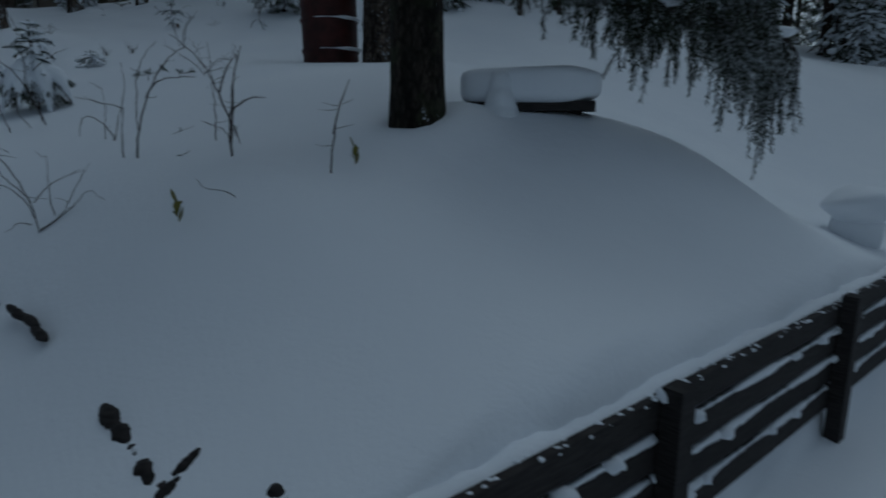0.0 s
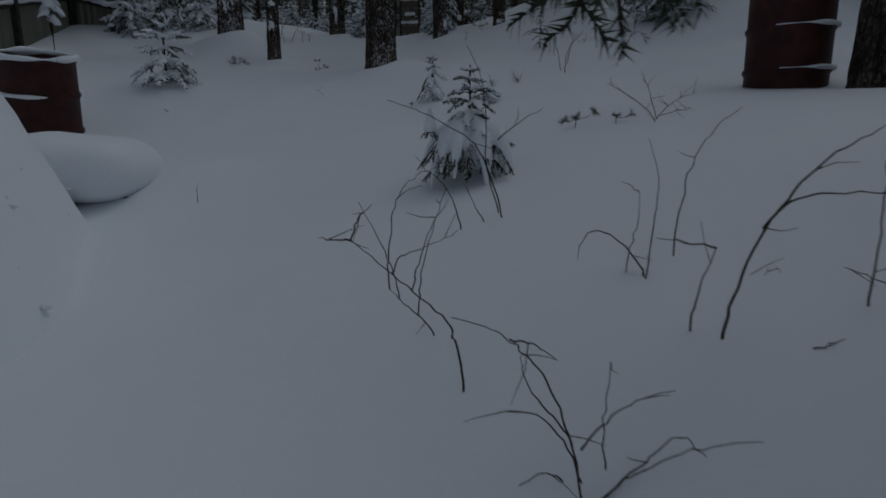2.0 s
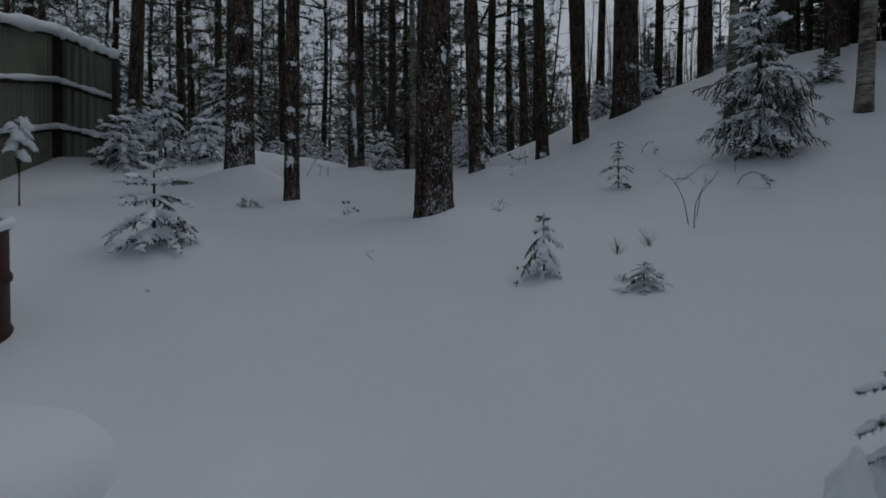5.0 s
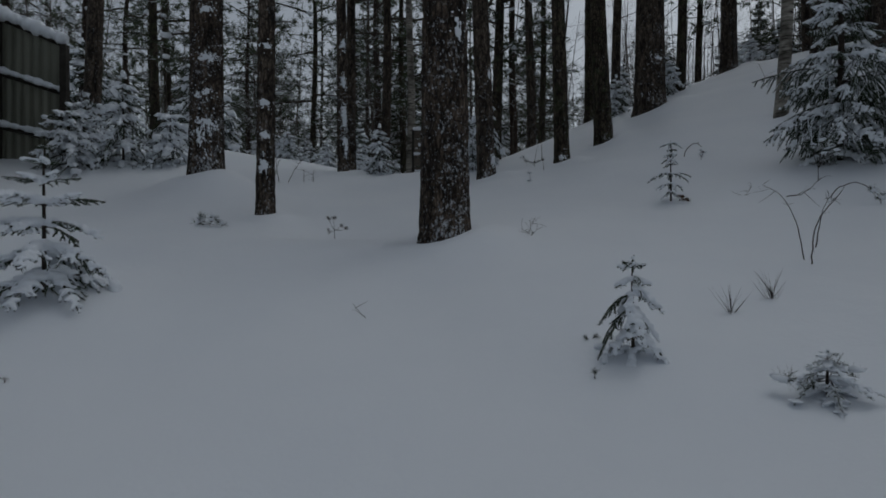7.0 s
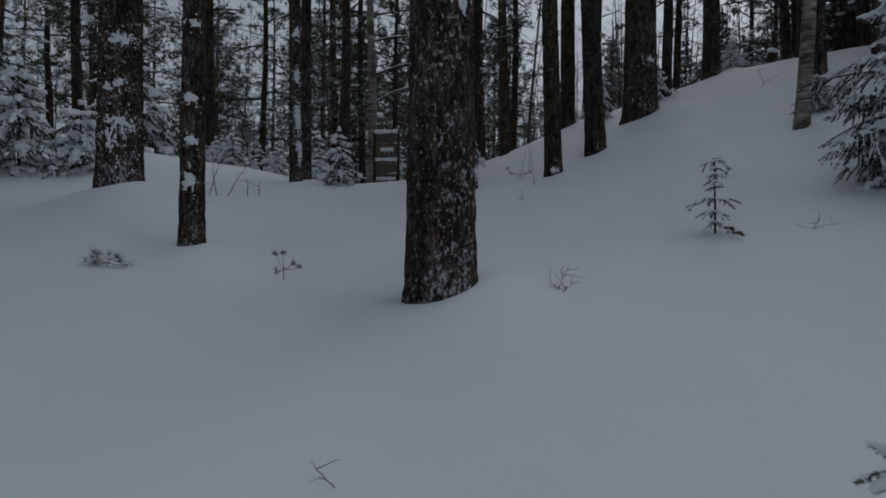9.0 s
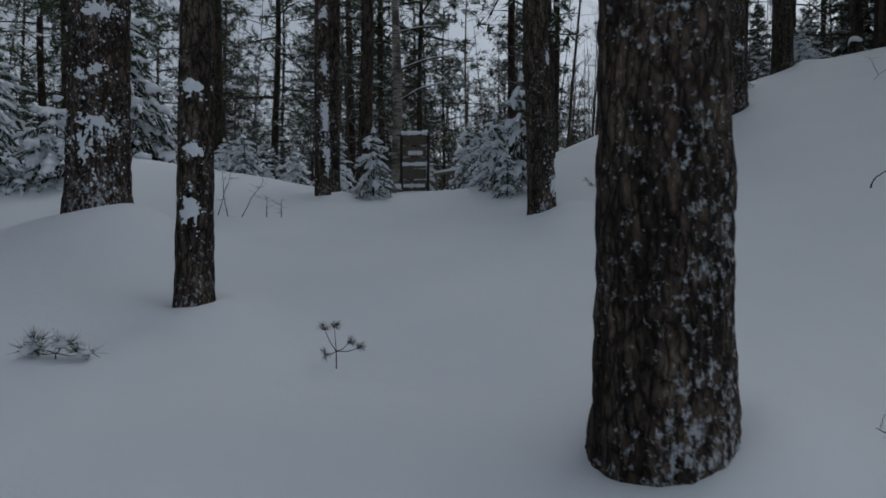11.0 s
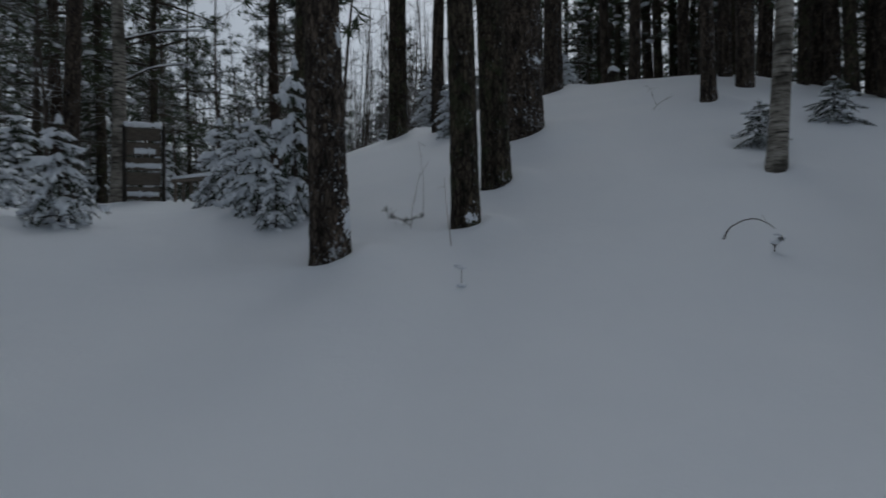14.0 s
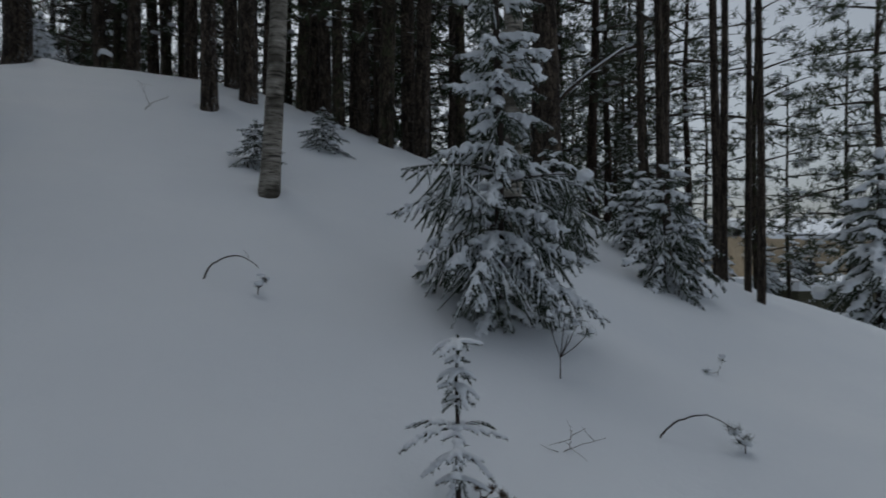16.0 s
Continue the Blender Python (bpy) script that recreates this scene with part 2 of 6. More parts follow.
class Shape:
    """Collects vertices and faces of one mesh."""

    def __init__(self):
        self.v, self.f, self.a, self.n = [], [], [], 0

    def add(self, verts, faces):
        verts = np.asarray(verts, float)
        self.v.append(verts)
        if isinstance(faces, np.ndarray):
            self.a.append(faces + self.n)
        else:
            self.f.extend([tuple(int(i) + self.n for i in f) for f in faces])
        self.n += len(verts)

    def tube(self, pts, radii, sides=6, cap=True):
        pts = np.asarray(pts, float)
        k = len(pts)
        e = pts[1:] - pts[:-1]
        d = unit(np.concatenate([e[:1], e[1:] + e[:-1], e[-1:]]))
        a = unit(across(d, np.array([0.0, 0, 1]) if abs(d[0][2]) < 0.9 else np.array([1.0, 0, 0])))
        b = across(d, a)
        ang = np.arange(sides) * 2 * math.pi / sides
        r = np.asarray(radii, float).reshape(-1, 1, 1) * np.ones((k, 1, 1))
        ring = pts[:, None] + r * (a[:, None] * np.cos(ang)[None, :, None] + b[:, None] * np.sin(ang)[None, :, None])
        i, j = np.repeat(np.arange(k - 1), sides) * sides, np.tile(np.arange(sides), k - 1)
        q = (j + 1) % sides
        if cap:
            self.f += [tuple(self.n + e for e in range(sides))[::-1], tuple(self.n + (k - 1) * sides + e for e in range(sides))]
        self.add(ring.reshape(-1, 3), np.stack([i + j, i + q, i + sides + q, i + sides + j], 1))

    def blob(self, c, r, fine=1, rough=0.18, turn=None):
        v, f = ICO[fine]
        s = v * (1 + rough * np.sin(v @ rng.normal(0, 3.0, (3, 1)) + rng.uniform(0, 6)) * rng.uniform(0.5, 1) + rough * 0.6 * np.sin(v @ rng.normal(0, 6.0, (3, 1)) + rng.uniform(0, 6)))
        s = s * np.asarray(r, float)
        if turn is not None:
            s = s @ np.asarray(turn).T
        self.add(s + np.asarray(c, float), f)

    def box(self, c, size, m=None):
        x, y, z = np.asarray(size, float) / 2
        v = np.array([(i * x, j * y, k * z) for i in (-1, 1) for j in (-1, 1) for k in (-1, 1)])
        if m is not None:
            v = v @ np.asarray(m).T
        self.add(v + np.asarray(c, float), [(0, 1, 3, 2), (4, 6, 7, 5), (0, 4, 5, 1), (2, 3, 7, 6), (0, 2, 6, 4), (1, 5, 7, 3)])

    def needles(self, base, tip, count, length, width, spread=1.0, start=0.1):
        """Needles that bristle from the line base-tip, each a narrow triangle."""
        base, tip = np.asarray(base, float), np.asarray(tip, float)
        ax = tip - base
        ax = ax / (np.linalg.norm(ax) + 1e-9)
        p = base + (tip - base) * np.linspace(start, 1, count)[:, None]
        q = rng.normal(0, 1, (count, 3))
        q -= (q @ ax)[:, None] * ax
        q /= np.linalg.norm(q, axis=1)[:, None] + 1e-9
        d = ax * 0.75 + q * spread
        d /= np.linalg.norm(d, axis=1)[:, None]
        w = unit(across(d, q + rng.normal(0, 0.4, (count, 3))))
        ln = length * rng.uniform(0.7, 1.2, (count, 1))
        v = np.stack([p - w * width / 2, p + w * width / 2, p + d * ln], 1).reshape(-1, 3)
        self.add(v, np.arange(3 * count).reshape(-1, 3))

    def pad(self, line, t0, t1, width, thick, side, fine=1, rough=0.16):
        """A cushion of snow lying along a branch from t0 to t1 of its length, hanging down at its sides."""
        v, f = ICO[fine]
        line = np.asarray(line, float)
        k = 1 + rough * np.sin(v @ rng.normal(0, 3.5, (3, 1)) + rng.uniform(0, 6)) + rough * 0.7 * np.sin(v @ rng.normal(0, 7, (3, 1)) + rng.uniform(0, 6))
        p = v * k * (1 + rng.normal(0, 0.07, (len(v), 1)))
        t = np.clip((t0 + t1) / 2 + p[:, 0] * (t1 - t0) / 2, 0, 1.15)
        u = np.linspace(0, 1, len(line))
        c = np.stack([np.interp(t, u, line[:, q]) for q in range(3)], 1) + (line[-1] - line[-2])[None] * (np.clip(t - 1, 0, 1) * (len(line) - 1))[:, None]
        z = np.where(p[:, 2] > 0, p[:, 2] * thick, p[:, 2] * thick * 0.45) - 0.55 * np.abs(p[:, 1]) ** 2 * width
        self.add(c + np.asarray(side)[None] * (p[:, 1] * width)[:, None] + np.array([0, 0, 1.0])[None] * (z + 0.3 * thick)[:, None], f)

    def mesh(self, name, mat, smooth=True):
        me = bpy.data.meshes.new(name)
        sizes = np.concatenate([np.full(len(f), f.shape[1]) for f in self.a] + [np.array([len(f) for f in self.f], int)])
        loops = np.concatenate([f.ravel() for f in self.a] + [np.array([i for f in self.f for i in f], int)])
        if self.v:
            me.vertices.add(self.n)
            me.vertices.foreach_set("co", np.concatenate(self.v).ravel())
            me.loops.add(len(loops))
            me.loops.foreach_set("vertex_index", loops.astype(np.int32))
            me.polygons.add(len(sizes))
            me.polygons.foreach_set("loop_start", (np.cumsum(sizes) - sizes).astype(np.int32))
            me.polygons.foreach_set("use_smooth", np.full(len(sizes), smooth))
        me.materials.append(mat)
        me.update(calc_edges=True)
        return me


def ico(sub):
    bm = bmesh.new()
    bmesh.ops.create_icosphere(bm, subdivisions=sub, radius=1)
    v, f = np.array([p.co[:] for p in bm.verts]), np.array([[p.index for p in q.verts] for q in bm.faces])
    bm.free()
    return v, f


ICO = {0: ico(1), 1: ico(2), 2: ico(3), 3: ico(4)}


def part(name, shape, mat, parent, label="", smooth=True):
    ob = new(name, shape if isinstance(shape, bpy.types.Mesh) else shape.mesh(name, mat, smooth))
    ob.parent = parent
    return tagged(ob, label)


def thing(name, x, y, z=None, label="", category="", group="", kind="", turn=0.0):
    ob = new(name)
    ob.empty_display_size = 0.1
    ob.matrix_basis = pose(x, y, gz(x, y) if z is None else z, 0, 0, turn)
    return tagged(ob, label, category, group, kind)


def merged(shape, name, voxel, rounds=3):
    """One skin round all the lumps of a shape, softened: settled snow."""
    rough = shape.mesh(name, M_SNOW)
    ob = bpy.data.objects.new(name, rough)
    scene.collection.objects.link(ob)
    skin = ob.modifiers.new("skin", "REMESH")
    skin.mode, skin.voxel_size, skin.use_smooth_shade = "VOXEL", voxel, True
    soft = ob.modifiers.new("soft", "SMOOTH")
    soft.factor, soft.iterations = 0.5, rounds
    me = bpy.data.meshes.new_from_object(ob.evaluated_get(bpy.context.evaluated_depsgraph_get()))
    bpy.data.objects.remove(ob)
    bpy.data.meshes.remove(rough)
    me.name = name
    me.materials.clear()
    me.materials.append(M_SNOW)
    me.polygons.foreach_set("use_smooth", [True] * len(me.polygons))
    return me


# ---------- the ground: one sheet of snow to the horizon ----------
def axis(lo, hi, step, far):
    core = np.arange(lo, hi + step / 2, step)
    out, s = [], step
    while (out[-1] if out else 0) < far:
        s *= 1.22
        out.append((out[-1] if out else 0) + s)
    out = np.array(out)
    return np.concatenate([lo - out[::-1], core, hi + out])


def build_ground():
    xs, ys = axis(-14, 5, 0.085, 420), axis(-1.5, 21, 0.085, 420)
    gx, gy = np.meshgrid(xs, ys, indexing="ij")
    z = ground(gx, gy)
    near = np.exp(-(np.clip(abs(gx + 4) - 14, 0, 99) + np.clip(abs(gy - 8) - 16, 0, 99)) / 5)
    z = z + near * (0.030 * np.sin(gx * 1.7 + 1.3 * np.sin(gy * 0.9)) * np.sin(gy * 1.3 + 0.8 * np.sin(gx * 1.1)) + 0.010 * np.sin(gx * 4.1 + gy * 1.7) * np.sin(gy * 3.7 - gx * 1.2))
    for tx, ty, r in WELLS:
        d = np.hypot(gx - tx, gy - ty)
        z = z + 0.03 * np.exp(-((d - r * 2.0) / (r * 1.1)) ** 2) - 0.05 * np.exp(-((d / (r * 1.05)) ** 4))
        # the wind has banked the snow against the east side of each trunk
        z = z + (0.02 + 0.32 * r) * np.exp(-(((gx - tx - 1.5 * r) / (1.5 * r + 0.05)) ** 2 + ((gy - ty) / (1.5 * r + 0.05)) ** 2)) - 0.03 * np.exp(-((np.hypot(gx - tx + 1.6 * r, gy - ty) / (1.3 * r + 0.05)) ** 2))
    nx, ny = gx.shape
    v = np.stack([gx, gy, z], -1).reshape(-1, 3)
    i, j = np.meshgrid(np.arange(nx - 1), np.arange(ny - 1), indexing="ij")
    a = (i * ny + j).ravel()
    f = np.stack([a, a + ny, a + ny + 1, a + 1], 1)
    me = bpy.data.meshes.new("ground")
    me.vertices.add(len(v))
    me.vertices.foreach_set("co", v.ravel())
    me.loops.add(f.size)
    me.loops.foreach_set("vertex_index", f.ravel())
    me.polygons.add(len(f))
    me.polygons.foreach_set("loop_start", np.arange(len(f)) * 4)
    me.polygons.foreach_set("use_smooth", np.ones(len(f), bool))
    me.materials.append(M_SNOW)
    me.update(calc_edges=True)
    me.validate()
    tagged(new("ground", me), "deep untouched snow over a rising wooded slope", "snow ground", kind="structure")


# near trunks: x, y, radius, lean in x and y per metre, bark, crown height
NEAR_PINES = [
    (-5.663, 7.721, 0.182, 0.000, 0.000, "snowy"), (-8.047, 8.354, 0.096, 0.008, 0.003, "plain"), (-9.528, 8.924, 0.208, 0.004, 0.000, "snowy"),
    (-9.45, 11.68, 0.090, -0.008, -0.008, "plain"), (-9.61, 12.14, 0.085, 0.0, 0.0, "plain"), (-6.88, 11.64, 0.130, -0.034, -0.010, "plain"),
    (-5.92, 12.24, 0.108, -0.022, -0.010, "dark"), (-5.54, 13.44, 0.140, -0.040, -0.015, "dark"), (-5.02, 15.2, 0.28, 0.0, 0.0, "plain"),
    (-3.69, 19.55, 0.20, 0.0, 0.0, "plain"), (-6.81, 18.6, 0.18, 0.0, 0.0, "dark"), (-0.60, 6.25, 0.205, 0.0, 0.0, "plain"),
]
SPRUCE_TRUNK = (-0.13, 3.08, 0.135)
WELLS = [(p[0], p[1], p[2]) for p in NEAR_PINES] + [SPRUCE_TRUNK, (-3.06, 12.86, 0.09), (-2.31, 15.7, 0.11)]
build_ground()


# ---------- pines ----------
def pine_crown(seed, top, low, reach, clumps, needle=0.20, snowy=0.10):
    """Limbs with tufts of needles, from the height low to the height top."""
    global rng
    rng = np.random.default_rng(seed)
    wood, green, snow = Shape(), Shape(), Shape()
    n = int(20 + 0.8 * (top - low))
    for i in range(n):
        k = (i + rng.uniform(0, 1)) / n
        h = low + (top - low) * k
        length = reach * (0.35 + 0.9 * math.sin(math.pi * min(1, 0.18 + 0.82 * k))) * rng.uniform(0.6, 1.1) * (0.55 if k < 0.15 else 1)
        a = i * 2.4 + rng.uniform(-0.5, 0.5)
        rise = rng.uniform(-0.15, 0.35) + 0.35 * (k - 0.4)
        out = np.array([math.cos(a), math.sin(a), 0])
        t = np.linspace(0, 1, 5)
        line = np.array([0, 0, h]) + out * (t * length)[:, None] + np.array([0, 0, 1]) * (rise * length * t - 0.12 * length * t * t)[:, None]
        wood.tube(line, 0.035 * (1 - 0.8 * t) * (0.6 + length / 3), 4, False)
        for _ in range(clumps):
            s = rng.uniform(0.35, 1.0)
            p = line[0] + (line[-1] - line[0]) * s + rng.normal(0, 0.16 + 0.10 * length * s, 3) * np.array([1, 1, 0.55])
            tip = p + out * 0.16 + rng.normal(0, 0.13, 3) + np.array([0, 0, 0.06])
            green.needles(p, tip, 13, needle, needle * 0.15, 1.1)
            if rng.uniform() < snowy:
                snow.blob(p + np.array([0, 0, 0.10]), (rng.uniform(0.08, 0.2), rng.uniform(0.08, 0.2), 0.05), 0)
    return wood.mesh("limbs", M_PINE), green.mesh("needles", M_NEEDLE, False), snow.mesh("snow", M_SNOW)


CROWNS = [pine_crown(11, 13.5, 7.0, 1.7, 7), pine_crown(12, 15.0, 5.0, 2.0, 8), pine_crown(13, 14.0, 3.2, 1.9, 8), pine_crown(14, 11.5, 1.8, 1.8, 9), pine_crown(15, 14.5, 2.0, 2.3, 17, 0.30, 0.16), pine_crown(16, 10.5, 0.8, 2.1, 18, 0.28, 0.2)]


def bark_mesh(seed, radius, height, leanx, leany, mat, sides=56, rows=150, relief=1.0):
    """A trunk with furrowed, plated bark: rows are close together near the foot."""
    low = int(rows * 0.82)
    h = np.concatenate([np.linspace(-0.35, 4.0, low), np.linspace(4.0, height, rows - low + 1)[1:]])
    ang = np.arange(sides) * 2 * math.pi / sides
    taper = radius * (1 - 0.72 * np.clip(h / height, 0, 1)) * (1 + 0.22 * np.exp(-np.clip(h + 0.1, 0, 99) / 0.16))
    v = np.zeros((rows, sides, 3))
    off = seed * 17.3
    for i in range(rows):
        for j in range(sides):
            c, s = math.cos(ang[j]), math.sin(ang[j])
            if h[i] < 4.5:
                q = Vector((c * radius * 44 + off, s * radius * 44, h[i] * 5.5))
                ridge = abs(noise.noise(q)) * 1.6
                ridge += 0.6 * abs(noise.noise(Vector((q.x * 2.1, q.y * 2.1, q.z * 3.5))))
                d = relief * (0.060 * min(0.16, radius) / 0.16 * (ridge - 0.35)) * 1.0
            else:
                d = 0.0
            wob = 0.02 * radius * math.sin(2 * ang[j] + h[i] * 0.8 + seed)
            r = taper[i] + d * 0.21 + wob
            v[i, j] = (c * r + leanx * h[i], s * r + leany * h[i], h[i])
    f = [(i * sides + j, i * sides + (j + 1) % sides, (i + 1) * sides + (j + 1) % sides, (i + 1) * sides + j) for i in range(rows - 1) for j in range(sides)]
    sh = Shape()
    sh.add(v.reshape(-1, 3), f)
    return sh.mesh("trunk", mat)


BARKS = {"snowy": M_PINE_SNOWY, "plain": M_PINE, "dark": M_PINE_DARK, "red": M_PINE_RED}
BARK_WORDS = {"snowy": "pine trunk with furrowed bark plastered with blown snow", "plain": "dark pine trunk with flaky bark and a little snow",
              "dark": "slim dark pine trunk with mossy bark", "red": "tall reddish pine trunk far up the slope"}


def snow_cake(tree, radius, h, turn, wide, tall, leanx=0.0, leany=0.0):
    """A cake of wet snow clinging to the bark at the height h, with crumbs round it."""
    sh, crumbs = Shape(), Shape()
    rr = radius * (1 - 0.72 * h / 13)
    a = math.radians(turn)

    def lump(shape, u, w, s, deep):
        b, hh = a + u / rr, h + w
        m = np.array([[math.cos(b), -math.sin(b), 0], [math.sin(b), math.cos(b), 0], [0, 0, 1]])
        shape.blob((math.cos(b) * rr + leanx * hh, math.sin(b) * rr + leany * hh, hh), (s * deep, s, s * rng.uniform(0.7, 1.1)), 1, 0.3, m)

    n = int(24 + 1900 * wide * tall)
    cores = [(rng.normal(0, 0.24) * wide, rng.normal(0, 0.24) * tall) for _ in range(5)]
    for i in range(n):
        cu, cv = cores[i % 5]
        u, v = cu + rng.normal(0, 0.15) * wide, cv + rng.normal(0, 0.15) * tall
        far = math.hypot(u / wide, v / tall)
        lump(sh, u, v, rng.uniform(0.008, 0.019) * max(0.55, 1.25 - far), 0.7)
    for _ in range(int(n * 0.9)):
        u, w = rng.normal(0, 0.5, 2)
        lump(crumbs, u * wide, w * tall, 0.003 + 0.009 * rng.uniform() ** 2, 0.6)
    part("snow_cake", merged(sh, "snow_cake", 0.0055, 1), None, tree)
    tagged(part("snow_crumb", crumbs, M_SNOW, tree), kind="stuff")


# cakes of snow on the near trunks, by tree: height, way that it faces, width, height of the cake
CAKES = {
    0: [(1.58, -22, 0.10, 0.16)],
    1: [(1.17, -50, 0.13, 0.07), (0.83, -55, 0.10, 0.07), (0.53, -60, 0.10, 0.16), (1.75, -45, 0.08, 0.06)],
    2: [(1.42, -40, 0.30, 0.13), (0.98, -52, 0.22, 0.15), (0.62, -42, 0.28, 0.20), (0.45, -60, 0.26, 0.22), (0.16, -40, 0.26, 0.24), (2.0, -44, 0.2, 0.1)],
    3: [(0.9, -28, 0.10, 0.5), (0.45, -20, 0.11, 0.36), (1.5, -35, 0.08, 0.2), (2.1, -35, 0.08, 0.16)],
    5: [(0.22, -8, 0.12, 0.30), (1.5, -18, 0.07, 0.12)],
    6: [(0.06, -62, 0.16, 0.12)],
    8: [(0.14, -40, 0.34, 0.22), (0.9, -50, 0.2, 0.14)],
}
for i, (x, y, r, lx, ly, bark) in enumerate(NEAR_PINES):
    tree = thing("pine_tree", x, y, label=BARK_WORDS[bark], category="pine tree", group="pines near the path")
    close = i in (0, 1, 2, 5, 6, 7, 8)
    part("trunk", bark_mesh(i + 1, r, 13, lx, ly, BARKS[bark], 110 if i in (0, 1, 2) else 56 if close else 24, 270 if i in (0, 1, 2) else 150 if close else 60), None, tree)
    limbs, green, white = CROWNS[i % 2]
    for nm, me in (("limb", limbs), ("crown", green), ("snow", white)):
        ob = tagged(part(nm, me, None, tree), kind="stuff")
        ob.location = (lx * 9, ly * 9, 0.0)
    rng = np.random.default_rng(40 + i)
    for h, turn, wide, tall in CAKES.get(i, ()):
        snow_cake(tree, r, h, turn, wide, tall, lx, ly)


def pine_kind(seed, radius, height, crown, mat):
    tree = new("pine_tree")
    sh = Shape()
    hs_ = np.linspace(-0.3, height, 14)
    sh.tube(np.stack([0.05 * np.sin(hs_ * 0.7 + seed), 0.05 * np.cos(hs_ * 0.6 + seed), hs_], 1), radius * (1 - 0.75 * np.clip(hs_ / height, 0, 1)), 12)
    k = np.random.default_rng(seed)
    for _ in range(7):
        h, a = k.uniform(1.5, 6), k.uniform(0, 6.28)
        ln = k.uniform(0.25, 1.1)
        p = np.array([0, 0, h])
        o = np.array([math.cos(a), math.sin(a), k.uniform(-0.15, 0.35)]) * ln
        sh.tube([p, p + o * 0.5, p + o], [0.018, 0.012, 0.005], 4, False)
    part("trunk", sh, mat, tree)
    for nm, me in zip(("limb", "crown", "snow"), CROWNS[crown]):
        tagged(part(nm, me, None, tree), kind="stuff")
    return tree


KINDS = [pine_kind(1, 0.16, 13.4, 0, M_PINE), pine_kind(2, 0.17, 14.9, 1, M_PINE_RED), pine_kind(3, 0.13, 13.9, 2, M_PINE_DARK), pine_kind(4, 0.11, 11.4, 3, M_PINE_DARK), pine_kind(5, 0.13, 14.4, 4, M_PINE), pine_kind(6, 0.10, 10.4, 5, M_PINE_DARK)]
USED = set()


def stand(kind, x, y, scale=1.0, words="", group="forest pines", wide=1.0):
    base = KINDS[kind]
    m = pose(x, y, gz(x, y) - 0.05, 0, 0, (x * 57 + y * 131) % 360) @ Matrix.Diagonal((scale * wide, scale * wide, scale * (0.9 + 0.2 * ((x * 7.7) % 1)), 1))
    if kind in USED:
        ob = copy_thing(base, m)
    else:
        ob = base
        base.matrix_basis = m
        USED.add(kind)
    return tagged(ob, words or "tall dark pine trunk standing in the snow", "pine tree", group)


BIG_PINE = (1.45, 13.2)
# pines that can be told apart behind the near ones
for x, y, k, s in [(-12.1, 17.34, 0, 0.9), (-13.2, 9.9, 0, 1.0), (-14.0, 12.66, 3, 0.95), (-13.4, 20.5, 2, 0.9), (-6.04, 17.77, 0, 0.8), (-4.62, 17.36, 2, 0.9),
                   (-4.39, 20.83, 3, 0.9), (-1.24, 16.82, 0, 1.0), (-0.81, 18.15, 0, 0.9), (-8.04, 17.4, 0, 0.85), (-7.55, 13.9, 3, 1.0)]:
    stand(k, x, y, s, "dark pine trunk among its neighbours in the snow")
# the dense stand along the ridge
for i, (x, y) in enumerate([(-1.8, 22.3), (-0.9, 24.1), (-1.8, 20.2), (-0.2, 22.9), (-0.4, 20.8), (1.1, 21.5), (0.7, 19.5), (2.1, 20.2), (1.2, 18.3), (3.4, 20.8), (2.6, 19.0), (4.9, 21.5),
                            (2.4, 18.0), (4.2, 19.6), (2.4, 17.0), (4.3, 18.5), (4.2, 17.5), (0.4, 17.8), (1.7, 19.3), (0.3, 16.5), (1.8, 17.8), (0.2, 15.1), (2.0, 16.2), (3.2, 16.4), (1.1, 12.8)]):
    stand((0, 2, 0, 3)[i % 4], x, y, 0.85 + 0.3 * ((x * 3.3 + y) % 1), "dark straight pine trunk in the dense stand on the ridge", "pines on the ridge")
# the airy, reddish pines to the east
for i, (x, y) in enumerate([(6.9, 15.4), (9.0, 16.2), (6.8, 14.1), (9.1, 14.6), (11.5, 15.0), (13.0, 17.5)]):
    stand((1, 1, 2)[i % 3], x, y, 0.85, "slender reddish pine trunk at the edge of the slope", "pines on the east slope")

for x, y, s, w in [(1.25, 10.2, 0.7, 0.46), (1.97, 10.53, 0.75, 0.4), (1.95, 10.80, 0.8, 0.48), (3.74, 11.52, 0.85, 0.62), (3.15, 12.15, 0.9, 0.6), (2.9, 12.34, 0.8, 0.55), (5.2, 12.9, 0.85, 0.7)]:
    stand(0, x, y, s, "slender dark pine trunk at the edge of the slope", "pines on the east slope", w)
big = stand(0, *BIG_PINE, 1.05, "stout dark pine behind the tall spruce", "pines on the east slope")


